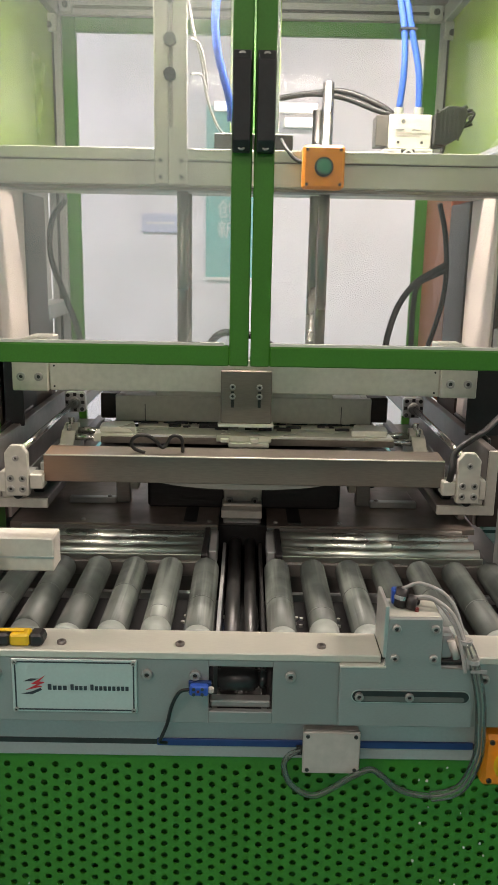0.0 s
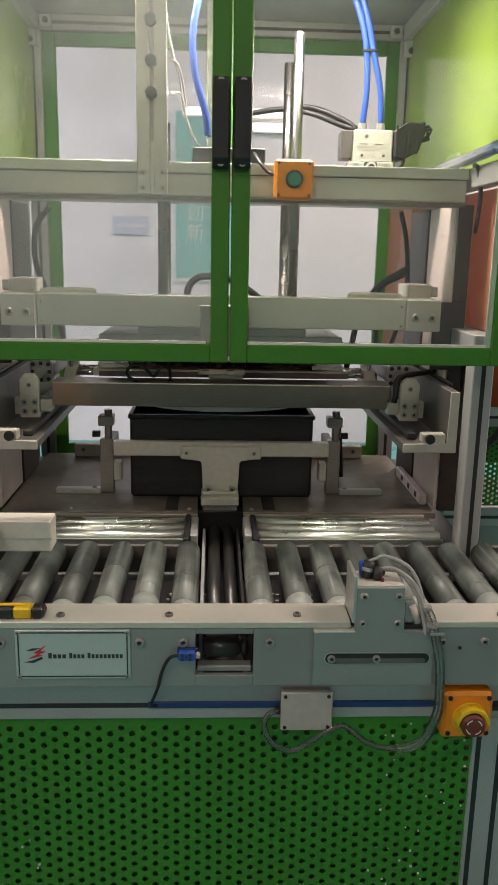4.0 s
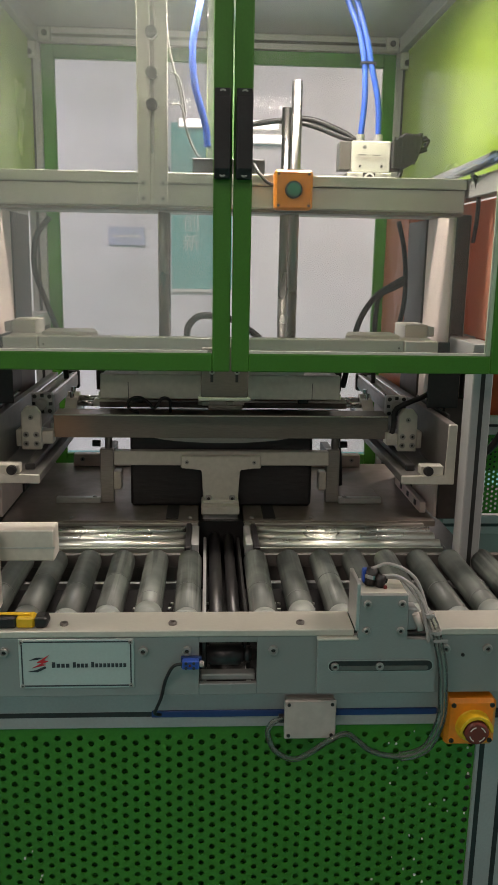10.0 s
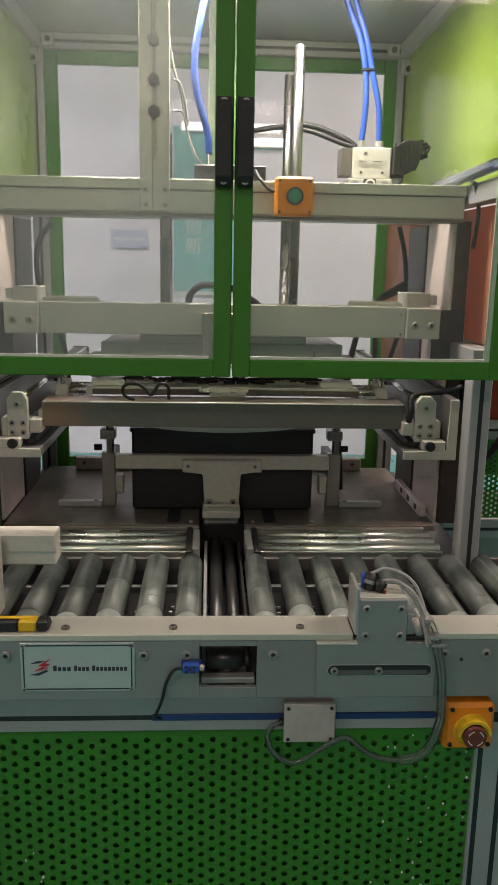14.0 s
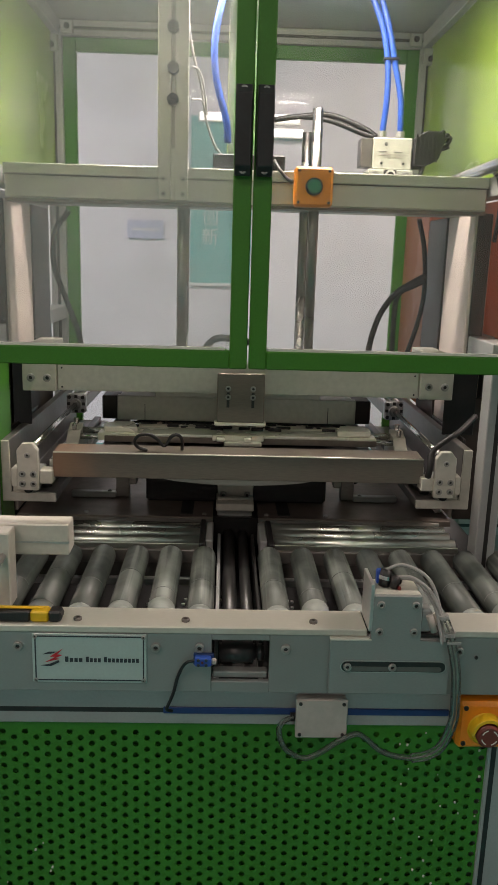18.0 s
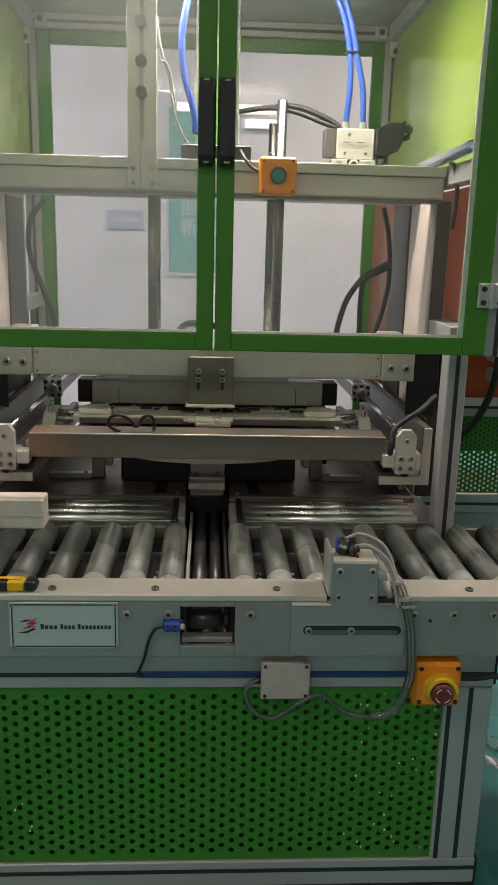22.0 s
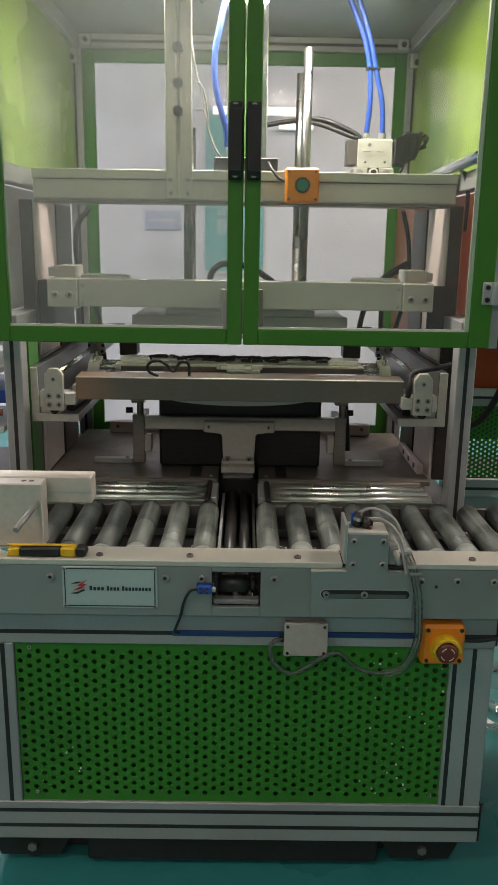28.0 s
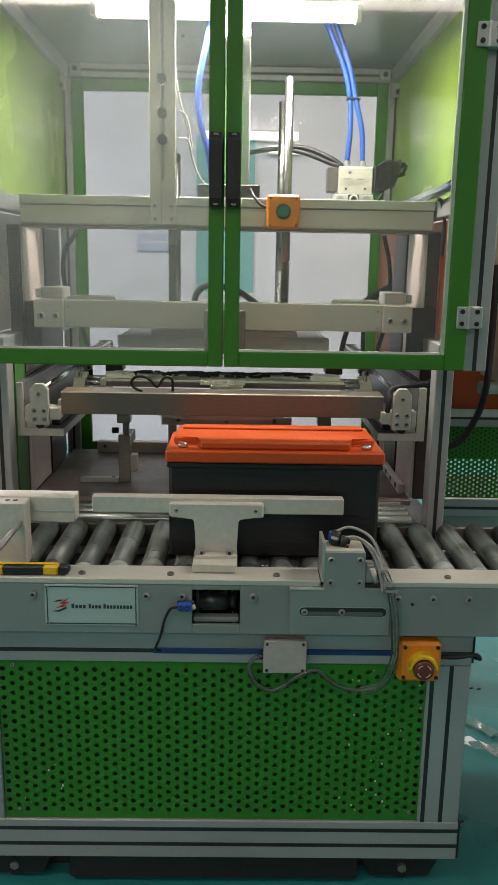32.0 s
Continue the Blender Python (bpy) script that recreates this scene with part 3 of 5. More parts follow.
seams = [part("tape_seam", cyl((0, y, 0), (0, y + 0.0022, 0), 0.02385, 24), SEAM, smooth=True) for y in (0.205, 0.168, 0.248)]
xs = [-0.060 - 0.0667 * k for k in range(17)] + [0.071 + 0.0664 * k for k in range(17)]
for k, x in enumerate(xs):
    ob = first if k == 0 else new("roller", first.data)
    ob.parent = conv
    ob.matrix_basis = Matrix.Translation(Vector((x, 0, 0.6815)) - ORIGIN[conv]) @ Matrix.Translation((0, 0.22, 0)) @ pose(0, 0, 0, 0, 37.0 * k, 0) @ Matrix.Translation((0, -0.22, 0))
    for kind, row in (("end_sleeve", sleeves), ("tape_seam", seams)):
        piece = row[k] if k < 3 else new(kind, row[(k * 7 + k // 4) % 3].data)
        piece.parent = ob

# black sheets added below the rollers to keep the gaps dark
part("drip_pan", box(-1.25, -0.0345, 0.012, 0.384, 0.602, 0.606, 0), BLACK, conv)
part("drip_pan", box(0.0465, 1.25, 0.012, 0.384, 0.602, 0.606, 0), BLACK, conv)
# black strip; its white dots are painted light coming through small holes
bm = box(-1.25, -0.0345, 0.21, 0.372, 0.616, 0.620, 0)
box(0.0465, 1.25, 0.21, 0.372, 0.616, 0.620, 0, bm)
part("pin_strip", bm, BLACK, conv)
for k, x in enumerate(xs):
    for dx, y in ((0.030, 0.275), (0.041, 0.268), (0.034, 0.298), (0.043, 0.295)):
        if abs(x + dx) < 0.46:
            part("white_pin", cyl((x + dx, y, 0.620), (x + dx, y, 0.624), 0.0036, 8), WHITE_BODY, conv)

# the slide channel between the rollers
part("channel_wall", box(-0.0340, -0.0275, 0.066, 0.552, 0.60, 0.668, 0.001), PROFILE, conv)
part("channel_wall", box(0.0400, 0.0460, 0.066, 0.552, 0.60, 0.668, 0.001), DARK, conv)
part("channel_liner", box(-0.0273, -0.0262, 0.066, 0.552, 0.613, 0.664, 0), BLACK, conv)
part("channel_floor", box(-0.026, 0.038, 0.012, 0.60, 0.602, 0.612, 0), DARK, conv)
part("guide_tube", cyl((-0.009, 0.052, 0.650), (-0.009, 0.62, 0.650), 0.013, 20), DARK, conv, smooth=True)
part("guide_tube", cyl((0.022, 0.052, 0.650), (0.022, 0.62, 0.650), 0.011, 20), DARK, conv, smooth=True)
bm = cyl((-0.026, 0.030, 0.655), (0.032, 0.030, 0.655), 0.0175, 24, bevel=0.004)
cyl((0.032, 0.030, 0.655), (0.046, 0.030, 0.655), 0.0135, 20, bm, bevel=0.003)
part("shock_absorber", bm, BUFFER, conv, "black buffer in the front opening", smooth=True)
part("opening_lip", box(-0.036, 0.051, 0.010, 0.03, 0.6195, 0.630), FRONT, conv)

# polished transfer rollers in front of the table
for x0, x1, inner in ((-0.47, -0.072, -0.066), (0.083, 0.47, 0.077)):
    tr = thing("transfer_rail", (x0 + x1) / 2, 0.47, 0.66, "polished steel ridged transfer rail before the table", "slide rail", "transfer rails")
    part("body", box(x0, x1, 0.405, 0.552, 0.655, 0.676), DARK, tr)
    part("front_lip", box(x0, x1, 0.418, 0.424, 0.676, 0.692, 0.001), RAIL, tr)
    for y in (0.450, 0.494, 0.535):
        part("ridge", cyl((x0, y, 0.685), (x1, y, 0.685), 0.0135, 28), RAIL, tr, smooth=True)
    part("end_bracket", box(inner - 0.006, inner + 0.006, 0.40, 0.555, 0.655, 0.700), BLACK, tr)
    sign = 1 if inner < 0 else -1
    part("bearing_block", box(*sorted((inner + sign * 0.0064, inner + sign * 0.0225)), 0.430, 0.552, 0.655, 0.6955, 0.002), PROFILE, tr)

# dark filler plates added where the side gaps hold only deep shade
for x0, x1 in ((-0.548, -0.482), (0.494, 0.556)):
    part("apron_plate", box(x0, x1, 0.416, 1.249, 0.640, 0.650), DARK, conv)
for x0, x1 in ((-0.496, -0.4705), (0.4705, 0.504)):
    part("apron_plate", box(x0, x1, 0.397, 0.5525, 0.652, 0.660), DARK, conv)
for x0, x1 in ((-0.60, -0.072), (0.083, 0.60)):
    part("under_plate", box(x0, x1, 0.397, 0.60, 0.602, 0.610, 0), DARK, conv)

# ---- table ----
table = thing("work_table", C, 0.88, 0.6, "worn steel work table with black slots, on the machine base", "table")
part("plate", box(-0.480, -0.046, 0.560, 1.085, 0.690, 0.7035, 0.001), TABLE, table)
part("plate", box(0.057, 0.492, 0.560, 1.085, 0.690, 0.7035, 0.001), TABLE, table)
part("plate", box(-0.046, 0.057, 0.72, 1.085, 0.690, 0.7035, 0.001), TABLE, table)
for x0, x1 in ((-0.455, -0.046), (0.057, 0.465)):
    part("front_edge", box(x0, x1, 0.553, 0.560, 0.66, 0.700), STEEL, table)
for x in (-0.105, 0.115):
    part("slot_cover", box(x - 0.014, x + 0.014, 0.575, 0.70, 0.7035, 0.7055, 0), BLACK, table)
for x in (-0.33, -0.065, 0.075, 0.21):
    screw(table, x, 0.578, 0.7035, 0.005, "z")
part("side_fence", box(0.470, 0.486, 0.62, 0.87, 0.7035, 0.730), PINKISH, table)
for y in (0.66, 0.73, 0.80):
    part("fence_slot", box(0.4685, 0.4705, y - 0.008, y + 0.008, 0.712, 0.724, 0), DARK, table)
part("underframe", box(-0.45, 0.46, 0.60, 1.07, 0.60, 0.689), DARK, table)
part("back_stop", box(-0.40, 0.41, 1.045, 1.075, 0.7035, 0.738), PINKISH, table)
for x in (-0.375, -0.315, 0.325, 0.385):
    screw(table, x, 1.045, 0.724, 0.006)

part("rear_stop", box(-0.180, 0.200, 0.872, 0.890, 0.830, 0.856), PINKISH, table, "pale rear stop bar with bolts")
for x in (-0.150, 0.170):
    part("rear_post", box(x - 0.012, x + 0.012, 0.890, 0.915, 0.7036, 0.850), STEEL, table)
for x in (-0.130, 0.010, 0.150):
    screw(table, x, 0.872, 0.846, 0.008)

# clamp posts at both sides of the battery
for sx, inward in ((-0.264, 1), (0.276, -1)):
    jaw = thing("side_clamp", sx, 0.72, 0.7035, "grey steel side clamp with a cream pad standing on the table", "clamp", "side clamps")
    part("post", box(sx - 0.016, sx + 0.016, 0.700, 0.722, 0.7035, 0.835), STEEL, jaw)
    part("cap", box(sx - 0.018, sx + 0.018, 0.695, 0.730, 0.868, 0.892), STEEL, jaw)
    part("stem", cyl((sx + 0.004, 0.711, 0.835), (sx + 0.004, 0.711, 0.905), 0.009, 12), STEEL, jaw)
    part("pad", box(sx + inward * 0.016, sx + inward * 0.034, 0.700, 0.730, 0.735, 0.780), CREAM, jaw)
    part("foot", box(sx - inward * 0.12, sx - inward * 0.015, 0.690, 0.708, 0.7035, 0.718), ALU, jaw)
    part("foot_plate", box(sx - inward * 0.12, sx - inward * 0.015, 0.712, 0.80, 0.7035, 0.712), TABLE, jaw)
    part("fitting", cyl((sx - inward * 0.016, 0.715, 0.845), (sx - inward * 0.034, 0.715, 0.845), 0.008, 10), BLACK, jaw)
    part("arm", box(sx - 0.010, sx + 0.010, 0.722, 0.86, 0.79, 0.82), DARK, jaw)
    screw(jaw, sx - inward * 0.03, 0.698, 0.718, 0.005, "z")

# ---- enclosure ----
cab = thing("machine_enclosure", C, 0.7, 0.6, "aluminium profile machine enclosure with lime green side panels", "enclosure")
for s, x0, x1 in ((-1, -0.513, -0.473), (1, 0.487, 0.527)):
    profile_bar("front_post", cab, x0, x1, 0.365, 0.415, 0.60, 1.10, "z", ((x0 + x1) / 2,))
    part("post_foot", box(x0 - 0.002, x1 + 0.002, 0.36, 0.42, 1.085, 1.10), DARK, cab)
for x0, x1 in ((-0.548, -0.498), (0.5075, 0.5575)):
    profile_bar("front_upright", cab, x0, x1, 0.236, 0.29, 1.082, 1.92, "z", ((x0 + x1) / 2,))
for x0, x1 in ((-0.537, -0.492), (0.500, 0.545)):
    profile_bar("back_post", cab, x0, x1, 1.25, 1.295, 0.60, 1.849, "z", ((x0 + x1) / 2,))
    part("side_top_rail", box(x0 + 0.005, x1 - 0.005, 0.29, 1.25, 1.849, 1.889), PROFILE, cab)
    part("side_middle_rail", box(x0 + 0.005, x1 - 0.005, 0.29, 1.25, 1.405, 1.445), PROFILE, cab)
    part("side_bottom_rail", box(x0, x1, 0.415, 1.25, 1.082, 1.12), PROFILE, cab)
profile_bar("back_top_rail", cab, -0.537, 0.545, 1.25, 1.295, 1.849, 1.889, "x", (1.868,))
part("front_top_rail", box(-0.548, 0.5575, 0.236, 0.29, 1.92, 1.965), PROFILE, cab)
part("side_panel", box(-0.522, -0.516, 0.295, 1.25, 1.445, 1.849, 0), LIME, cab, "lime green acrylic side panel")
part("side_panel", box(0.524, 0.530, 0.295, 1.25, 1.445, 1.849, 0), LIME, cab, "lime green acrylic side panel")
part("lower_side_panel", box(-0.5455, -0.5405, 0.52, 1.249, 0.652, 1.0815, 0), DARK, cab, "dark lower side panel")
part("lower_side_panel", box(0.551, 0.556, 0.52, 1.249, 0.951, 1.0815, 0), DARK, cab, "dark lower side panel")
part("side_panel", box(0.551, 0.556, 0.42, 1.249, 1.121, 1.4045, 0), SIDE_PANEL, cab, "orange acrylic side panel")
part("inner_panel", box(0.4945, 0.4985, 0.98, 1.249, 0.90, 1.4045, 0), SIDE_PANEL, cab, "orange acrylic inner panel")
part("side_panel", box(-0.5455, -0.5405, 0.42, 1.249, 1.121, 1.4045, 0), FROSTED, cab, "frosted grey side panel")
part("post_sheet", box(-0.4725, -0.4695, 0.4155, 0.500, 0.652, 1.080, 0), GREEN, cab, "dark green sheet beside the front post")
part("roof_plate", box(-0.56, 0.58, 0.236, 1.295, 1.890, 1.898, 0), CEIL, cab, "grey galvanised roof plate")
for bx, s in ((-0.492, 1), (0.500, -1)):
    br = part("corner_bracket", box(min(bx, bx + s * 0.034), max(bx, bx + s * 0.034), 1.236, 1.2495, 1.852, 1.886, 0.003), ALU, cab)
    screw(br, bx + s * 0.017, 1.236, 1.869, 0.008, mat=DARK)
    br = part("corner_bracket", box(min(bx - s * 0.003, bx - s * 0.037), max(bx - s * 0.003, bx - s * 0.037), 1.21, 1.2245, 1.800, 1.8425, 0.003), ALU, cab)
    screw(br, bx - s * 0.020, 1.21, 1.815, 0.008, mat=DARK)

back = thing("back_door", C, 1.27, 0.64, "green framed back door with a clear pane", "door")
x0, x1, z0, z1 = -0.492, 0.502, 0.652, 1.848
for a, b, c, d in ((x0, x0 + 0.036, z0, z1), (x1 - 0.036, x1, z0, z1)):
    part("stile", box(a, b, 1.262, 1.280, c, d), GREEN, back)
for c, d in ((z0, z0 + 0.036), (z1 - 0.036, z1)):
    part("rail", box(x0 + 0.036, x1 - 0.036, 1.262, 1.280, c, d), GREEN, back)
part("pane", box(x0 + 0.034, x1 - 0.034, 1.268, 1.272, z0 + 0.034, z1 - 0.034, 0), BACK_PANE, back)
part("edge_strip", box(x0, x1, 1.255, 1.262, z0 - 0.008, z0), POLISHED, back)

# ---- front doors ----
def front_door(x0, x1, meet, name_label, pane=None):
    door = thing("front_door", (x0 + x1) / 2, 0.225, 1.086, name_label, "door", "front doors")
    w = 0.030
    wr = 0.042 if x1 > 0.1 else w
    for a, b in ((x0, x0 + w), (x1 - wr, x1)):
        part("stile", box(a, b, 0.214, 0.236, 1.086, 1.95), GREEN, door)
    if wr > w:
        part("seal", box(x1 - wr - 0.007, x1 - wr - 0.0002, 0.219, 0.231, 1.1172, 1.9198, 0), SEAL, door, "pale green edge seal")
    part("bottom_rail", box(x0 + w, x1 - wr, 0.214, 0.236, 1.086, 1.117), GREEN, door)
    part("top_rail", box(x0 + w, x1 - wr, 0.214, 0.236, 1.92, 1.95), GREEN, door)
    part("pane", box(x0 + w - 0.004, x1 - wr + 0.004, 0.223, 0.227, 1.113, 1.924, 0), pane or CLEAR, door)
    part("seal", box(x0 + w, x1 - wr - 0.008, 0.219, 0.231, 1.1172, 1.121, 0), WHITE_BODY, door)
    hx0 = meet - 0.030 if meet < 0.012 else meet + 0.002
    hb = prism([(0.214, 1.400), (0.214, 1.537), (0.200, 1.537), (0.188, 1.523), (0.188, 1.414), (0.200, 1.400)], "x", hx0 + 0.001, hx0 + 0.027)
    grip = part("handle", hb, BLACK, door, "black plastic grip handle")
    screw(grip, hx0 + 0.014, 0.199, 1.529, 0.006)
    screw(grip, hx0 + 0.014, 0.199, 1.408, 0.006)
    return door


left_door = front_door(-0.480, 0.0105, 0.0105, "green framed enclosure door with hazy clear pane, closed", HAZY)
right_door = front_door(0.0135, 0.506, 0.0135, "green framed enclosure door with clear pane, closed")
for hz in (1.194, 1.72):
    bm = box(0.482, 0.503, 0.207, 0.214, hz - 0.022, hz + 0.022)
    box(0.508, 0.534, 0.207, 0.236, hz - 0.022, hz + 0.022, 0.002, bm)
    cyl((0.5055, 0.210, hz - 0.022), (0.5055, 0.210, hz + 0.022), 0.006, 10, bm)
    hinge = part("hinge", bm, ALU, right_door)
    for dx in (0.492, 0.522):
        for dz in (-0.012, 0.012):
            screw(hinge, dx, 0.207, hz + dz, 0.005, mat=DARK)

# ---- crossbeam ----
beam = thing("crossbeam", C, 0.66, 1.37, "pale aluminium crossbeam on two columns", "beam")
part("tube", box(-0.475, 0.500, 0.540, 0.608, 1.376, 1.443, 0.003), CREAM, beam)
part("tube", box(-0.475, 0.500, 0.700, 0.80, 1.376, 1.443, 0.003), CREAM, beam)
for x0, x1 in ((-0.475, -0.470), (0.495, 0.500)):
    part("end_plate", box(x0, x1, 0.6085, 0.6995, 1.378, 1.441, 0.001), CREAM, beam)
part("top_ledge", box(-0.475, 0.500, 0.5335, 0.5398, 1.4215, 1.4425, 0.0012), FLANGE, beam)
part("ledge_line", box(-0.475, 0.500, 0.5380, 0.5398, 1.4195, 1.4212, 0), RAIL_GREY, beam)
# lip coloured dark for the band of shade under the beam
part("under_lip", box(-0.475, 0.500, 0.5410, 0.607, 1.3695, 1.3758, 0.001), TABLE, beam)
bm = box(-0.168, -0.1415, 0.5262, 0.5333, 1.379, 1.889)
box(-0.1345, -0.108, 0.5262, 0.5333, 1.379, 1.889, 0.001, bm)
box(-0.1415, -0.1345, 0.5267, 0.5333, 1.379, 1.477, 0, bm)
plate = part("slotted_plate", bm, CREAM, beam)
part("slot_back", box(-0.142, -0.134, 0.5320, 0.5333, 1.477, 1.889, 0), STEEL, beam)
for z in (1.565, 1.622, 1.694):
    star = [(-0.138 + (0.0125 if k % 2 else 0.0098) * math.cos(math.pi * k / 6 + 0.2), z + (0.0125 if k % 2 else 0.0098) * math.sin(math.pi * k / 6 + 0.2)) for k in range(12)]
    knob = part("knob", prism(star, "y", 0.508, 0.522, 0.0012), BLACK, plate, "black star knob")
    part("stud", cyl((-0.138, 0.505, z), (-0.138, 0.532, z), 0.004, 10), BLACK, knob)
for x in (-0.157, -0.118):
    for z in (1.391, 1.420):
        screw(beam, x, 0.5262, z, 0.0055)
for s in (-1, 1):
    x0 = C + s * 0.488
    part("column", box(x0, x0 + s * 0.040, 0.585, 0.785, 0.7035, 1.3755), PINKISH, beam, "pale painted guide column")
    part("guide_rail", box(x0 - s * 0.004, x0 + s * 0.03, 0.786, 0.955, 0.7035, 1.3755), RUST, beam)
    part("rail_face", box(x0 + s * 0.006, x0 + s * 0.036, 0.576, 0.5848, 0.985, 1.3755), RUST, beam)
    part("lower_guard", box(x0 + s * 0.006, x0 + s * 0.056, 0.574, 0.5848, 0.7035, 0.9845), RUST, beam, "dark lower guard plate")
    for k in range(6):
        screw(beam, x0 + s * 0.012, 0.574, 0.80 + 0.11 * k, 0.004, mat=DARK)
part("press_cylinder", box(-0.032, 0.062, 0.60, 0.69, 1.475, 1.889), POLISHED, beam, "bright square air cylinder")
part("cylinder_foot", box(-0.060, 0.088, 0.565, 0.72, 1.444, 1.475), BLACK, beam)

lamp = thing("cabin_lamp", 0.005, 0.56, 1.85, "lit white tube lamp under the roof plate", "lamp")
part("housing", box(-0.30, 0.31, 0.53, 0.59, 1.864, 1.8895), WHITE_BODY, lamp)
part("diffuser", cyl((-0.285, 0.56, 1.846), (0.295, 0.56, 1.846), 0.017, 20, bevel=0.004), TUBE, lamp, "glowing white tube", smooth=True)
for x in (-0.293, 0.303):
    part("end_cap", box(x - 0.007, x + 0.007, 0.542, 0.578, 1.828, 1.864, 0.003), WHITE_BODY, lamp)

# button box on the crossbeam
def button_box(x, y, z, w, h, d):
    b = thing("button_box", x, y, z - h / 2, "orange plastic button box with a green push button", "button box")
    body = part("body", box(x - w / 2, x + w / 2, y - d, y, z - h / 2, z + h / 2, 0.005), ORANGE, b)
    part("button", cyl((x, y - d - 0.012, z), (x, y - d, z), 0.013, 20, bevel=0.002), TEAL_BUTTON, b, "green push button")
    part("bezel", cyl((x, y - d - 0.006, z), (x, y - d, z), 0.017, 20), DARK, b)
    for dx in (-1, 1):
        for dz in (-1, 1):
            screw(b, x + dx * (w / 2 - 0.008), y - d, z + dz * (h / 2 - 0.008), 0.003, mat=DARK)


button_box(0.141, 0.5333, 1.411, 0.076, 0.076, 0.039)

# ---- moving things ----
press = thing("press_head", C, 0.6, 1.164, "pale aluminium press head with guide rods", "press head")
Z = 1.164
part("front_beam", box(-0.3755, 0.3855, 0.520, 0.550, Z - 0.027, Z + 0.038, 0.002), CREAM, press)
part("top_plate", box(-0.380, 0.386, 0.550, 0.80, Z - 0.010, Z + 0.012), ALU, press)
for s, x0, x1 in ((-1, -0.446, -0.376), (1, 0.386, 0.457)):
    blk = part("end_block", box(x0, x1, 0.512, 0.60, Z - 0.028, Z + 0.037), CREAM, press)
    part("carriage_cover", box(x0 - 0.046, x0 - 0.0005, 0.585, 0.590, Z - 0.115, Z + 0.030) if s < 0 else box(x1 + 0.0005, x1 + 0.070, 0.570, 0.5745, Z - 0.115, Z + 0.030), BLACK, press, "black carriage cover plate")
    if s < 0:
        # black sheet added over the left column's inner face, which lies in shade
        part("inner_cover", box(-0.4800, -0.4760, 0.591, 0.80, Z - 0.115, Z + 0.030), BLACK, press)
    for x in ((x0 + x1) / 2 - 0.017, (x0 + x1) / 2 + 0.017):
        screw(blk, x, 0.512, Z, 0.0085)
    for dz in (-0.018, 0.022):
        part("dowel", cyl(((x1 if s < 0 else x0) - s * 0.012, 0.5112, Z + dz), ((x1 if s < 0 else x0) - s * 0.012, 0.5125, Z + dz), 0.002, 8), DARK, blk)
    part("carriage", box(C + s * 0.402, C + s * 0.4535, 0.603, 0.700, Z + 0.0125, Z + 0.064), CREAM, press)
    part("carriage_clip", box(C + s * 0.4537, C + s * 0.468, 0.603, 0.640, Z + 0.0385, Z + 0.060), ALU, press)
    part("carriage_arm", box(C + s * 0.400, C + s * 0.440, 0.602, 0.86, Z - 0.03, Z + 0.012), CREAM, press)
    xa, xb = (x1 + 0.002, x1 + 0.12) if s < 0 else (x0 - 0.12, x0 - 0.002)
    out = [(xa, 0.552), (xb, 0.552), (xb - (0.02 if s < 0 else 0), 0.64), (xa + (0 if s < 0 else 0.02), 0.64)]
    part("gusset", prism(out, "z", Z + 0.0122, Z + 0.045), CREAM, press)
hold = part("lid_holder", box(-0.246, 0.252, 0.646, 0.884, Z - 0.062, Z - 0.055, 0), CREAM, press)
part("holder_wall", box(-0.266, 0.273, 0.630, 0.646, Z - 0.110, Z - 0.054), CREAM, hold)
part("holder_wall", box(-0.262, 0.268, 0.884, 0.900, Z - 0.110, Z - 0.054), CREAM, hold)
part("holder_wall", box(-0.262, -0.246, 0.6462, 0.8838, Z - 0.110, Z - 0.054), CREAM, hold)
part("holder_wall", box(0.252, 0.268, 0.6462, 0.8838, Z - 0.110, Z - 0.054), CREAM, hold)
for bx in (-0.185, 0.192):
    part("locator", box(bx - 0.012, bx + 0.012, 0.648, 0.658, Z - 0.122, Z - 0.1105), DARK, press)
part("insulator", box(-0.225, 0.245, 0.850, 0.870, Z - 0.136, Z - 0.1105), BAKELITE, press)
part("holder_seam", box(-0.2045, -0.2030, 0.6293, 0.631, Z - 0.110, Z - 0.072, 0), DARK, press)
part("holder_seam", box(0.2090, 0.2105, 0.6293, 0.631, Z - 0.110, Z - 0.072, 0), DARK, press)
part("spacer", box(-0.180, 0.189, 0.618, 0.80, Z - 0.0535, Z - 0.037), CREAM, press)
for q in ([(-0.075, 0.72, Z + 0.014), (-0.072, 0.72, Z + 0.045), (-0.050, 0.72, Z + 0.068), (-0.020, 0.72, Z + 0.070), (0.03, 0.72, Z + 0.062), (0.075, 0.72, Z + 0.035), (0.10, 0.72, Z + 0.014)],):
    part("air_hose", hose(q, 0.008), RUBBER, press, "black air hose", smooth=True)
part("front_tab", box(-0.041, 0.058, 0.502, 0.512, Z - 0.084, Z + 0.020), BROWN_STEEL, press)
part("tab_foot", box(-0.046, 0.063, 0.498, 0.53, Z - 0.091, Z - 0.084), BRIGHT, press)
for x in (-0.018, 0.034):
    screw(press, x, 0.502, Z - 0.012, 0.006)
    part("slot", box(x - 0.003, x + 0.003, 0.5012, 0.503, Z - 0.052, Z - 0.020, 0), DARK, press)
    screw(press, x, 0.502, Z - 0.030, 0.006)
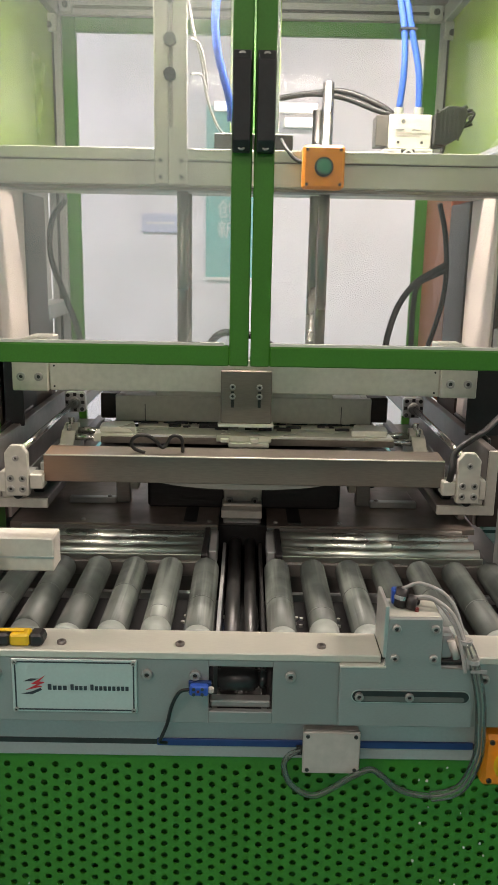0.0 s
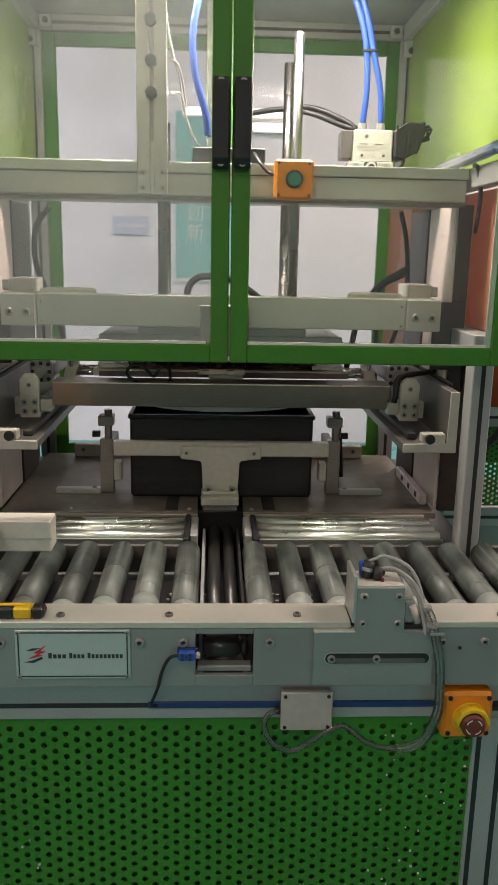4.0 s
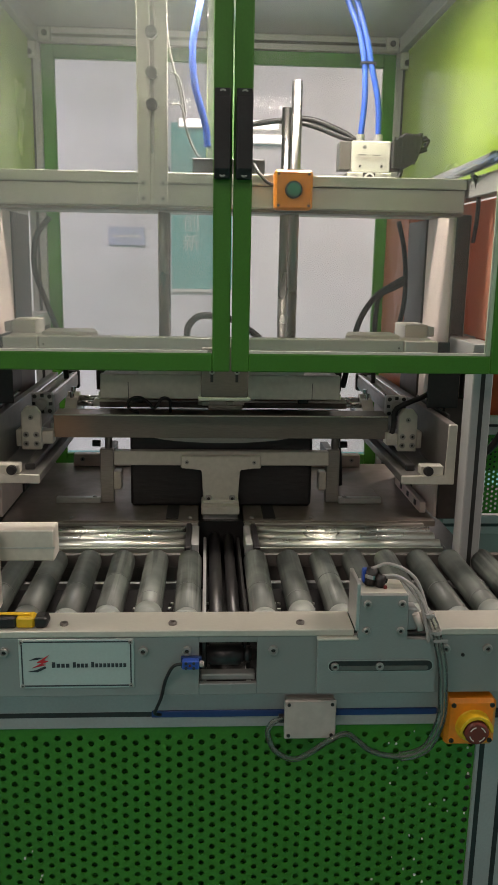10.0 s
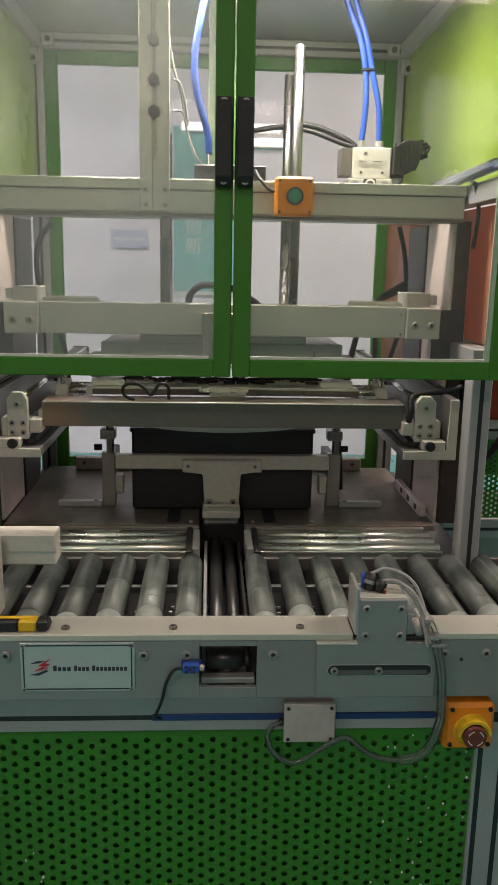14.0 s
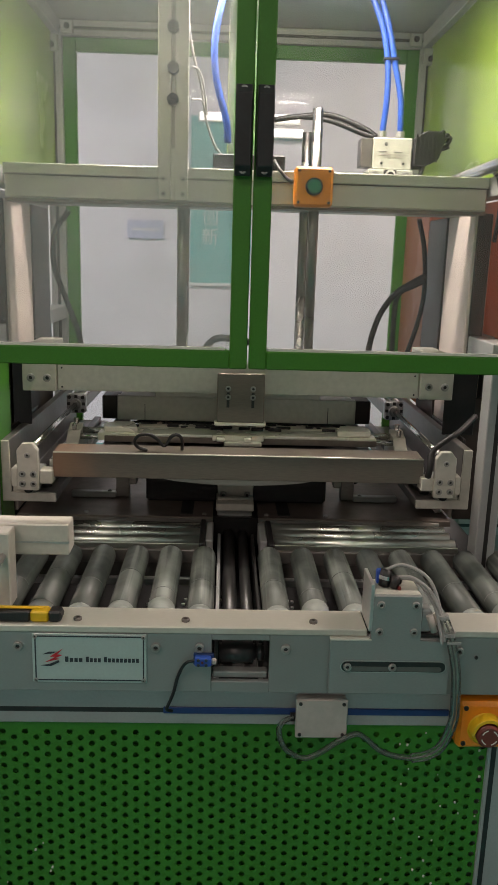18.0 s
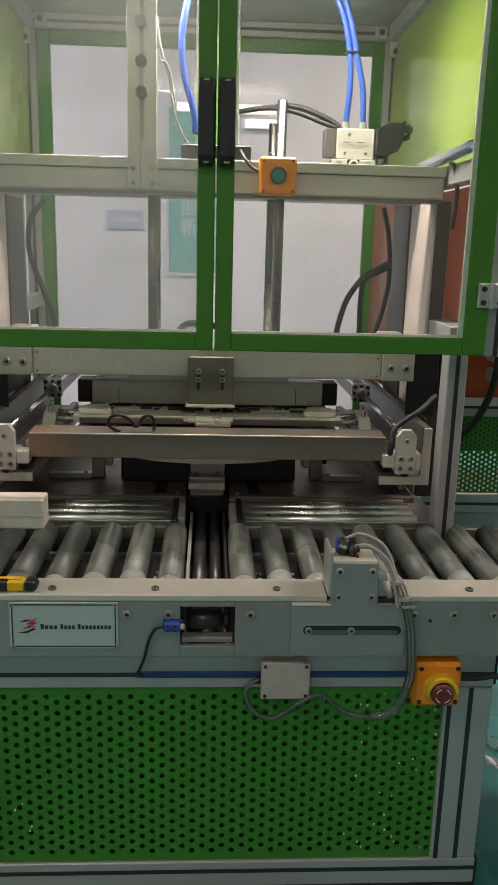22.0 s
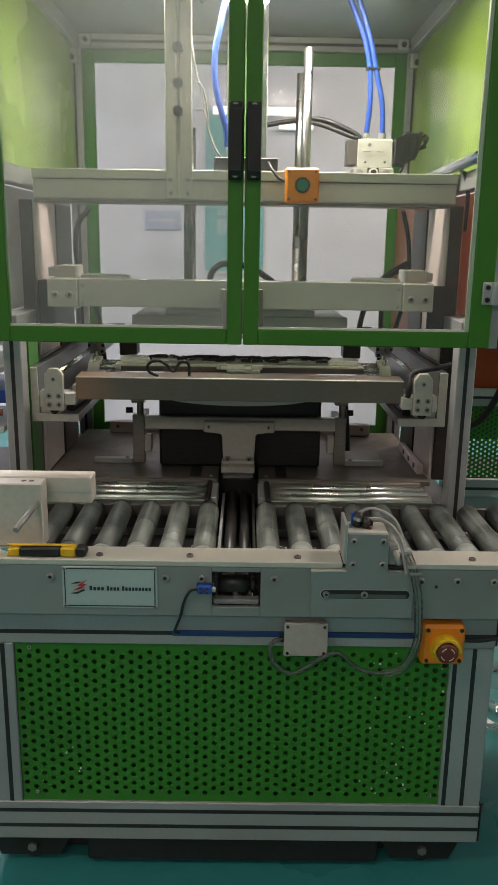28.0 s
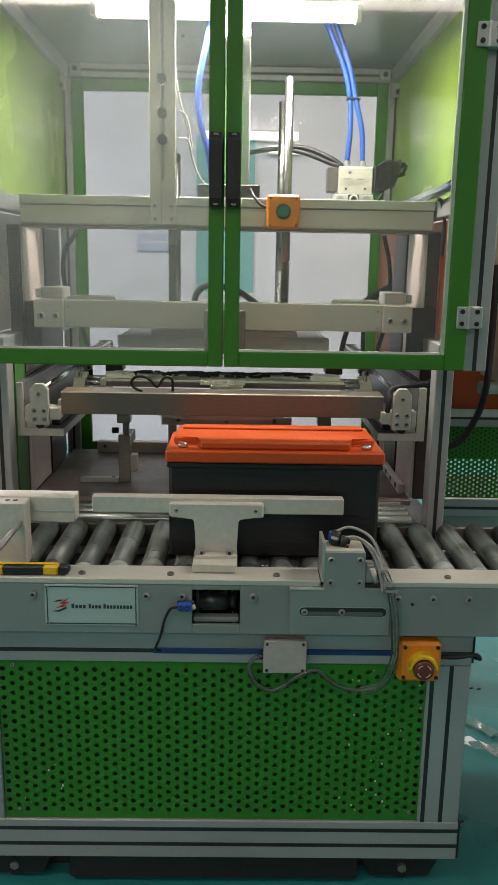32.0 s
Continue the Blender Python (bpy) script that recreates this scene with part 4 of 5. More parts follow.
for x, y, top in ((0.154, 0.60, 0.556), (-0.122, 0.60, 0.40), (0.147, 0.745, 0.530), (-0.124, 0.745, 0.40)):
    part("guide_rod", cyl((x, y, Z + 0.012), (x, y, Z + top), 0.0108, 20), ROD, press, smooth=True)


lift = thing("heater_lift", C, 0.6, 0.868, "pale aluminium heater lift with angle rails and air cylinders", "lift")
for s in (-1, 1):
    xo, xi = C + s * 0.477, C + s * 0.368
    L = [(xo, 0.868), (xo, 0.994), (xo - s * 0.018, 0.994), (xo - s * 0.018, 0.886), (xi, 0.886), (xi, 0.868)]
    # rail body darker than its end face, shade inside the angle included
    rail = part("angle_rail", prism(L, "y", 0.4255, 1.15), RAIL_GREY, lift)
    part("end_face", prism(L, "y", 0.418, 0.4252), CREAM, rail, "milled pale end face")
    part("carriage_plate", box(C + s * 0.4775, C + s * 0.4855, 0.50, 0.76, 0.868, 1.00), DARK, lift)
    part("stop_block", box(C + s * 0.408, C + s * 0.456, 0.424, 0.45, 0.8862, 0.906), CREAM, lift)
    part("stop_screw", cyl((C + s * 0.422, 0.412, 0.897), (C + s * 0.422, 0.424, 0.896), 0.010, 14, bevel=0.002), BLACK, lift)
    part("slide_rail", box(C + s * 0.385, C + s * 0.405, 0.46, 1.14, 0.8862, 0.900), DARK, lift)

rams = []
for s in (-1, 1):
    ax, az = C + s * 0.403, 0.991
    ram = thing("air_cylinder", ax, 0.84, az, "square profiled aluminium air cylinder with dark end cap", "air cylinder", "slide cylinders")
    rams.append(ram)
    sq = [(-0.021, -0.012), (-0.021, 0.012), (-0.015, 0.021), (-0.006, 0.021), (-0.004, 0.016), (0.004, 0.016), (0.006, 0.021), (0.015, 0.021), (0.021, 0.012), (0.021, -0.012), (0.015, -0.021), (-0.015, -0.021)]
    part("barrel", prism([(ax + a, az + b) for a, b in sq], "y", 0.868, 1.225, 0.001), RAIL_GREY, ram)
    for dx in (-0.0175, 0.0175):
        part("tie_rod", cyl((ax + dx, 0.868, az + 0.0195), (ax + dx, 1.225, az + 0.0195), 0.003, 8), POLISHED, ram)
    front_cap = part("end_cap", box(ax - 0.024, ax + 0.024, 0.846, 0.868, az - 0.024, az + 0.024, 0.004), PROFILE, ram)
    for dx, dz in ((0.0, 0.0185), (0.0, -0.0185), (0.0185, 0.0), (-0.0185, 0.0)):
        part("recess", box(ax + dx - 0.004, ax + dx + 0.004, 0.8454, 0.8475, az + dz - 0.004, az + dz + 0.004, 0.001), DARK, front_cap)
    part("end_cap", box(ax - 0.024, ax + 0.024, 1.225, 1.245, az - 0.024, az + 0.024, 0.004), DARK, ram)
    part("gland", cyl((ax, 0.832, az), (ax, 0.846, az), 0.0135, 20, bevel=0.002), BOLT, ram, smooth=True)
    part("gland_ring", cyl((ax, 0.829, az), (ax, 0.832, az), 0.010, 16), BOLT, ram)
    for dx in (-0.0165, 0.0165):
        for dz in (-0.0165, 0.0165):
            part("tie_bolt", cyl((ax + dx, 0.8448, az + dz), (ax + dx, 0.8465, az + dz), 0.0048, 10), DARK, ram)

tray = thing("heater_tray", C, 0.40, 0.90, "brushed steel fronted heater tray on side brackets", "heater tray")
prof = [(0.412, 0.923), (0.412, 0.974), (0.475, 0.977), (0.475, 0.972), (0.418, 0.969), (0.418, 0.923)]
part("front_shield", prism(prof, "x", C - 0.371, C + 0.376, 0.001), BROWN_STEEL, tray)
lip = [(C - 0.150, 0.9225)] + [(C - 0.150 + 0.30 * k / 14, 0.9225 - 0.011 * math.sin(math.pi * k / 14) ** 0.7) for k in range(1, 14)] + [(C + 0.150, 0.9225)]
part("lower_lip", prism(lip, "y", 0.414, 0.417, 0), STEEL, tray, "bowed steel lip under the shield")
# pale bead paints the highlight along the shield's top front edge
part("shield_edge", cyl((C - 0.370, 0.4125, 0.9740), (C + 0.375, 0.4125, 0.9740), 0.0017, 8), BRIGHT, tray, smooth=True)
part("shield_core", box(C - 0.366, C + 0.371, 0.4185, 0.474, 0.926, 0.9685, 0), STEEL, tray)
for s in (-1, 1):
    cx = C + s * 0.416
    out = [(cx - 0.021, 0.900), (cx + 0.021, 0.900), (cx + 0.021, 0.982), (cx + 0.010, 0.996), (cx - 0.010, 0.996), (cx - 0.021, 0.982)]
    brk = part("bracket", prism(out, "y", 0.390, 0.404), CREAM, tray)
    screw(brk, cx, 0.390, 0.972, 0.0055)
    for dx in (-0.011, 0.011):
        for dz in (0.914, 0.934):
            screw(brk, cx + dx, 0.390, dz, 0.0065)
    part("side_block", box(cx - s * 0.021, cx - s * 0.046, 0.396, 0.43, 0.912, 0.940), CREAM, tray)
    part("wing_block", box(min(cx + s * 0.0212, cx + s * 0.034), max(cx + s * 0.0212, cx + s * 0.034), 0.394, 0.43, 0.906, 0.944), CREAM, tray)
    part("rear_block", box(min(C + s * 0.270, C + s * 0.315), max(C + s * 0.270, C + s * 0.315), 0.700, 0.76, 0.985, 1.040), RUST, tray, "dark brown rear block")
    part("runner", box(cx - 0.020, cx + 0.020, 0.405, 0.47, 0.902, 0.935), ALU, tray)
    part("piston_rod", cyl((cx, 0.404, 0.978), (C + s * 0.403, 0.845, 0.991), 0.0065, 12), POLISHED, tray, smooth=True)
    part("side_arm", box(C + s * 0.345, C + s * 0.385, 0.44, 0.66, 0.926, 0.952), ALU, tray)
    out = [(0.520, 0.9525), (0.590, 0.9525), (0.590, 0.998), (0.574, 1.000), (0.562, 0.990), (0.545, 0.990), (0.520, 0.968)]
    blk = part("hinge_block", prism(out, "x", C + s * 0.338, C + s * 0.366), CREAM, tray)
    part("adjuster", cyl((C + s * 0.352, 0.548, 0.990), (C + s * 0.352, 0.548, 1.004), 0.005, 8), POLISHED, blk)
    part("adjuster", cyl((C + s * 0.352, 0.572, 0.999), (C + s * 0.352, 0.572, 1.012), 0.006, 8), POLISHED, blk)
    for y, z in ((0.542, 0.978), (0.574, 0.985)):
        part("hinge_pin", cyl((C + s * 0.275, y, z), (C + s * 0.338, y, z), 0.0068, 14), POLISHED, tray, smooth=True)
    ear = [(C + s * 0.215, 0.538), (C + s * 0.288, 0.538), (C + s * 0.292, 0.575), (C + s * 0.270, 0.597), (C + s * 0.228, 0.597)]
    part("frame_ear", prism(ear, "z", 0.9895, 1.0015, 0.002), BRIGHT, tray)
part("heater_frame", box(C - 0.300, C + 0.300, 0.530, 0.600, 0.972, 0.989, 0.002), BRIGHT, tray)
part("frame_front", box(C - 0.285, C + 0.300, 0.5262, 0.5295, 0.971, 0.984, 0.001), TABLE, tray)
# white strip carries the bright reflected line on the heater frame
part("frame_edge", box(C - 0.200, C + 0.240, 0.5265, 0.5300, 0.9842, 0.9892, 0.001), WHITE_BODY, tray)
part("heater_plate", box(C - 0.225, C + 0.235, 0.600, 0.655, 0.972, 0.9905), BRIGHT, tray, "heater plate with melted plastic")
part("under_plate", box(C - 0.30, C + 0.30, 0.476, 0.640, 0.940, 0.950), DARK, tray)
part("catch_block", box(C - 0.055, C + 0.055, 0.512, 0.530, 0.980, 0.993), BRIGHT, tray, "milled catch in the middle of the frame")
part("catch_tongue", box(C - 0.030, C + 0.050, 0.498, 0.512, 0.972, 0.982), BRIGHT, tray)
for x in (C - 0.046, C + 0.012):
    part("catch_finger", box(x, x + 0.018, 0.494, 0.512, 0.9822, 0.992), BRIGHT, tray)
rnd = random.Random(4)
bm = bmesh.new()
for k in range(150):
    x, y = C + rnd.uniform(-0.225, 0.235), 0.648 + rnd.uniform(-0.020, 0.010) ** 1
    if k < 50:
        x, y = C + rnd.gauss(0.0, 0.09), 0.60 + rnd.uniform(-0.02, 0.05)
    w, d = rnd.uniform(0.003, 0.018), rnd.uniform(0.0015, 0.004)
    box(x - w, x + w, y - d, y + d, 0.9886, 0.992 + rnd.uniform(0.0, 0.004), 0.001, bm)
tagged(part("residue", bm, BLACK, tray, "crust of black melted plastic"), kind="stuff")
loop = [(-0.180, 0.432, 0.976), (-0.198, 0.428, 0.984), (-0.204, 0.424, 0.998), (-0.194, 0.422, 1.010), (-0.176, 0.422, 1.012), (-0.160, 0.426, 1.002), (-0.148, 0.430, 0.988), (-0.140, 0.430, 0.992), (-0.130, 0.428, 1.008), (-0.118, 0.430, 1.010), (-0.110, 0.434, 1.000), (-0.110, 0.440, 0.977)]
part("heater_cable", hose(loop, 0.0035), RUBBER, tray, "looped black heater cable", smooth=True)
part("bracket_cable", hose([(0.384, 0.43, 0.918), (0.388, 0.405, 0.935), (0.391, 0.40, 0.962), (0.393, 0.41, 0.982), (0.400, 0.415, 0.9935)], 0.0064), RUBBER, tray, "black cable by the bracket", smooth=True)
HINGE = Vector((0.399, 0.415, 0.993))
swing = part("swing_cable", hose([ORIGIN[tray] + Vector(p) for p in ((0, 0, 0), (0.018, 0.004, 0.003), (0.045, 0.012, 0.004), (0.070, 0.025, 0.003), (0.116, 0.055, 0.007))], 0.0062), RUBBER, tray, "black cable between bracket and column", smooth=True)

pusher = thing("clamp_pusher", C, 0.60, 0.70, "pale T-shaped clamp pusher on a slide block", "pusher")
part("slide_block", box(C - 0.0415, C + 0.0395, 0.616, 0.66, 0.6695, 0.7128, 0.003), ALU, pusher)
part("slide_neck", box(C - 0.029, C + 0.031, 0.618, 0.66, 0.640, 0.6692, 0.002), DARK, pusher)
T = [(C - 0.041, 0.731), (C + 0.040, 0.731), (C + 0.040, 0.802), (C + 0.045, 0.808), (C + 0.092, 0.808), (C + 0.092, 0.8375), (C - 0.092, 0.8375), (C - 0.092, 0.808), (C - 0.046, 0.808), (C - 0.041, 0.802)]
tp = part("tee_plate", prism(T, "y", 0.622, 0.638, 0.003), CREAM, pusher)
part("clamp_bar", box(C - 0.245, C + 0.250, 0.6382, 0.662, 0.811, 0.8445), CREAM, pusher)
part("block_cap", box(C - 0.0445, C + 0.0415, 0.574, 0.66, 0.7130, 0.7306, 0.002), CREAM, pusher)
part("foot_flange", box(C - 0.041, C + 0.040, 0.602, 0.6218, 0.7308, 0.7380, 0.001), CREAM, pusher)
screw(pusher, C + 0.026, 0.616, 0.684, 0.004, mat=DARK)
for x in (-0.078, 0.076):
    screw(tp, C + x, 0.622, 0.823, 0.0045)
for x in (-0.028, 0.026):
    part("foot_bolt", cyl((C + x, 0.611, 0.7382), (C + x, 0.611, 0.747), 0.0072, 12, bevel=0.001), BOLT, pusher)
    part("bolt_socket", cyl((C + x, 0.6035, 0.7420), (C + x, 0.6045, 0.7420), 0.0035, 8), DARK, pusher)

case = thing("battery_case", 0.0075, 0.75, 0.705, "black plastic battery case", "battery")
part("shell", box(-0.205, 0.220, 0.666, 0.836, 0.705, 0.903, 0.006), CASE, case)
part("rim", box(-0.209, 0.224, 0.662, 0.840, 0.893, 0.903, 0.002), CASE, case)

lid = thing("lid_moulding", 0.0075, 0.75, 0.903, "orange plastic battery lid with terminal recesses", "battery lid")
part("skirt", box(-0.2115, 0.2265, 0.6595, 0.8425, 0.9035, 0.928, 0.003), ORANGE_LID, lid)
crown = [(-0.198, 0.716), (-0.198, 0.830), (0.213, 0.830), (0.213, 0.716), (0.163, 0.716), (0.158, 0.672), (-0.143, 0.672), (-0.148, 0.716)]
part("crown", prism(crown, "z", 0.9282, 0.945, 0.004), ORANGE_LID, lid)
part("ridge", box(-0.185, 0.200, 0.790, 0.822, 0.9452, 0.950, 0.003), ORANGE_LID, lid)
for x in (-0.178, 0.193):
    part("terminal", cyl((x, 0.692, 0.9282), (x, 0.692, 0.938), 0.011, 16, bevel=0.001), POLISHED, lid, "bright metal terminal", smooth=True)

# ---- front details ----
plaque = thing("name_plate", -0.227, 0.0, 0.62, "satin name plate with dark border on the conveyor", "name plate")
part("plate", box(-0.316, -0.139, -0.003, 0.0, 0.616, 0.699, 0.001), PLAQUE, plaque)
bm = box(-0.312, -0.143, -0.0036, -0.003, 0.6935, 0.6955, 0)
box(-0.312, -0.143, -0.0036, -0.003, 0.6195, 0.6215, 0, bm)
box(-0.312, -0.310, -0.0036, -0.003, 0.6215, 0.6935, 0, bm)
box(-0.145, -0.143, -0.0036, -0.003, 0.6215, 0.6935, 0, bm)
part("border", bm, INK, plaque)
bolt = [(-0.2690, 0.6735), (-0.2885, 0.6605), (-0.2800, 0.6600), (-0.2960, 0.6510), (-0.2740, 0.6565), (-0.2815, 0.6575), (-0.2700, 0.6630), (-0.2780, 0.6640)]
part("emblem", prism(bolt, "y", -0.0042, -0.0030, 0), RED, plaque, "small red zigzag emblem")
for q in ([(-0.3000, 0.6640), (-0.2900, 0.6685), (-0.2780, 0.6685), (-0.2880, 0.6650)], [(-0.3030, 0.6450), (-0.2880, 0.6440), (-0.2740, 0.6510), (-0.2760, 0.6540), (-0.2890, 0.6480)]):
    part("emblem_stroke", prism(q, "y", -0.0038, -0.0030, 0), INK, plaque)
for x0, letters, step in ((-0.2655, 4, 0.0072), (-0.2333, 4, 0.0062), (-0.2052, 9, 0.0062)):
    for k in range(letters):
        part("letter_bar", box(x0 + step * k, x0 + step * (k + 0.72), -0.0036, -0.003, 0.6515, 0.6605 if k == 0 else 0.6580, 0), INK, plaque)
for x in (-0.311, -0.144):
    for z in (0.6205, 0.6945):
        screw(plaque, x, -0.0036, z, 0.0035)

holder = thing("sensor_holder", 0.25, 0.0, 0.64, "grey slotted sensor holder with photo sensors on the conveyor", "sensor holder")
out = [(0.147, 0.604), (0.338, 0.604), (0.338, 0.696), (0.286, 0.696), (0.286, 0.772), (0.211, 0.772), (0.211, 0.702), (0.205, 0.696), (0.147, 0.696)]
part("slotted_plate", prism(out, "y", -0.008, -0.0002), FRONT, holder)
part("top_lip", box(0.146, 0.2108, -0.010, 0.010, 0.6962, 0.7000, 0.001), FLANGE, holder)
def stadium(x0, x1, z, r):
    ring = [(x1 + r * math.cos(a), z + r * math.sin(a)) for a in [math.pi * (k / 8 - 0.5) for k in range(9)]]
    return ring + [(x0 + r * math.cos(a), z + r * math.sin(a)) for a in [math.pi * (k / 8 + 0.5) for k in range(9)]]


part("slot_rim", prism(stadium(0.174, 0.322, 0.6525, 0.0100), "y", -0.0088, -0.0078, 0), ALU, holder)
part("slot", prism(stadium(0.174, 0.322, 0.6525, 0.0086), "y", -0.0094, -0.0078, 0), DARK, holder)
part("slot_floor", prism(stadium(0.176, 0.320, 0.6490, 0.0040), "y", -0.0098, -0.0090, 0), RAIL_GREY, holder)
for x in (0.175, 0.246):
    screw(holder, x, -0.009, 0.6525, 0.0066)
for x in (0.222, 0.276):
    for z in (0.712, 0.757):
        screw(holder, x, -0.008, z, 0.0065)
part("side_wall", box(0.205, 0.2108, -0.008, 0.060, 0.7122, 0.790, 0.001), ALU, holder)
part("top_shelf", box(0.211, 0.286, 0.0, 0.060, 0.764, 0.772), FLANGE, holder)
part("dark_recess", box(0.287, 0.330, 0.000, 0.02, 0.6965, 0.7050), DARK, holder)
part("connector_block", box(0.288, 0.306, 0.004, 0.03, 0.7055, 0.744, 0.003), PROFILE, holder)
part("connector", cyl((0.300, -0.002, 0.738), (0.309, -0.006, 0.712), 0.0055, 12), BOX_GREY, holder, "pale cable connector", smooth=True)
for k, (x, y) in enumerate(((0.232, 0.030), (0.246, 0.022), (0.256, 0.040))):
    sen = part("sensor", cyl((x, y, 0.772), (x + 0.004, y + 0.004, 0.800 - 0.008 * k), 0.009 - 0.0015 * k, 14, bevel=0.001), BLACK, holder, "small black photo sensor", smooth=True)
part("sensor_ring", cyl((0.2335, 0.0315, 0.783), (0.2345, 0.0325, 0.789), 0.0098, 14), POLISHED, holder)
part("sensor_clip", box(0.222, 0.238, 0.036, 0.05, 0.772, 0.795), BLUE, holder, "blue sensor clip")
part("signal_light", cyl((0.254, 0.016, 0.772), (0.254, 0.016, 0.777), 0.0028, 10), LED_OFF, holder, "small red signal light")
leads = [
    [(0.234, 0.030, 0.800), (0.262, 0.030, 0.808), (0.300, 0.020, 0.790), (0.318, 0.004, 0.745), (0.322, -0.012, 0.700)],
    [(0.250, 0.024, 0.790), (0.275, 0.022, 0.790), (0.304, 0.012, 0.770), (0.318, -0.002, 0.735), (0.325, -0.014, 0.700)],
    [(0.258, 0.040, 0.782), (0.285, 0.030, 0.780), (0.308, 0.008, 0.752), (0.316, -0.008, 0.720), (0.320, -0.016, 0.695)],
]
for q in leads:
    part("sensor_lead", hose(q, 0.0028), LEAD, holder, smooth=True)

harness = thing("cable_harness", 0.33, -0.015, 0.52, "grey wrapped cable harness hanging over the front panel", "cable")
line = [(0.322, 0.000, 0.735), (0.331, -0.012, 0.712), (0.344, -0.018, 0.655), (0.349, -0.016, 0.600), (0.350, -0.012, 0.560), (0.337, -0.006, 0.512), (0.318, -0.002, 0.492), (0.291, 0.002, 0.483), (0.262, 0.004, 0.486), (0.237, 0.004, 0.497), (0.215, 0.004, 0.517), (0.198, 0.004, 0.525), (0.170, 0.002, 0.513), (0.142, 0.004, 0.491), (0.115, 0.004, 0.480), (0.085, 0.004, 0.497), (0.073, 0.004, 0.528), (0.080, 0.006, 0.545), (0.096, 0.014, 0.548)]
part("wrap", hose(line[:8], 0.0078, 10), SPIRAL, harness, smooth=True)
part("lead", hose(line[7:], 0.0046, 8), SPIRAL, harness, smooth=True)
part("core", hose(line, 0.0016, 8), GREY_HOSE, harness, "grey cable core", smooth=True)
for p in (line[0], line[1]):
    part("cable_tie", cyl((p[0], p[1], p[2] - 0.003), (p[0], p[1], p[2] + 0.003), 0.0092, 12), LEAD, harness)
part("tie_tail", box(0.326, 0.348, -0.022, -0.020, 0.698, 0.702, 0), LEAD, harness)

jb = thing("junction_box", 0.14, 0.02, 0.52, "grey plastic junction box on the profile rail", "junction box")
part("body", box(0.101, 0.183, 0.014, 0.0295, 0.515, 0.582, 0.003), BOX_GREY, jb)
part("cover", box(0.100, 0.184, 0.008, 0.0135, 0.514, 0.583, 0.003), BOX_GREY, jb)
for x in (0.107, 0.177):
    for z in (0.521, 0.576):
        screw(jb, x, 0.008, z, 0.003, mat=DARK)
part("gland", cyl((0.100, 0.020, 0.545), (0.092, 0.020, 0.545), 0.007, 10), BLACK, jb)

es = thing("emergency_stop", 0.406, 0.0, 0.505, "orange emergency stop box with dark red button", "emergency stop")
part("body", box(0.361, 0.444, -0.004, 0.0295, 0.511, 0.594, 0.006), ORANGE, es)
part("collar", cyl((0.406, -0.012, 0.548), (0.406, -0.004, 0.548), 0.023, 24, r2=0.029), YELLOW, es, "yellow collar")
guard = [(0.406 + 0.028 * math.cos(a), 0.547 + 0.029 * math.sin(a)) for a in [math.pi * k / 12 for k in range(13)]]
guard += [(0.406 + 0.023 * math.cos(a), 0.547 + 0.024 * math.sin(a)) for a in [math.pi * k / 12 for k in range(12, -1, -1)]]
part("guard", prism(guard, "y", -0.024, -0.0045, 0.0008), YELLOW, es, "yellow shroud round the button")
btn = part("button", cyl((0.406, -0.028, 0.547), (0.406, -0.012, 0.547), 0.0195, 28, bevel=0.003), REDBROWN, es, "dark red mushroom button", smooth=True)
for k in range(4):
    a0 = math.pi / 2 * k + 0.25
    arc = [(0.406 + 0.0135 * math.cos(a0 + 0.18 * i), 0.547 + 0.0135 * math.sin(a0 + 0.18 * i)) for i in range(6)]
    arc += [(0.406 + 0.0118 * math.cos(a0 + 0.18 * i), 0.547 + 0.0118 * math.sin(a0 + 0.18 * i)) for i in range(5, -1, -1)]
    part("arrow_arc", prism(arc, "y", -0.0286, -0.0280, 0), WHITE_BODY, btn)
for x in (0.372, 0.435):
    for z in (0.522, 0.585):
        screw(es, x, -0.004, z, 0.004, mat=DARK)
part("rear_lead", hose([(0.442, 0.012, 0.557), (0.480, 0.014, 0.556), (0.512, 0.012, 0.562), (0.526, 0.02, 0.550), (0.519, 0.05, 0.540)], 0.0045), RUBBER, es, smooth=True)

es.location.z -= 0.006

prox = thing("proximity_sensor", -0.05, 0.0, 0.65, "blue proximity sensor with a black lead beside the opening", "sensor")
part("bracket", box(-0.066, -0.034, -0.006, 0.0, 0.650, 0.669, 0.001), BLUE_STRIP, prox)
part("body", box(-0.064, -0.038, -0.018, -0.006, 0.653, 0.668, 0.002), BLUE, prox, "blue sensor body")
for dx in (-0.058, -0.046):
    for z in (0.6565, 0.6645):
        part("terminal_screw", cyl((dx, -0.0192, z), (dx, -0.018, z), 0.0025, 8), INK, prox)
part("tip", box(-0.038, -0.030, -0.016, -0.008, 0.656, 0.665), BOX_GREY, prox)
part("status_light", cyl((-0.052, -0.0195, 0.661), (-0.052, -0.018, 0.661), 0.002, 8), LED_OFF, prox, "tiny red status light")
part("lead", hose([(-0.062, -0.010, 0.660), (-0.078, -0.010, 0.655), (-0.090, -0.006, 0.630), (-0.097, -0.004, 0.600), (-0.105, -0.002, 0.578), (-0.108, 0.004, 0.566), (-0.100, 0.016, 0.556)], 0.0026), RUBBER, prox, smooth=True)

stop = thing("side_stop", -0.42, 0.1, 0.712, "pale aluminium side stop with steel pins over the rollers", "side stop")
part("plate", box(-0.480, -0.362, 0.058, 0.098, 0.7121, 0.838, 0.002), CREAM, stop)
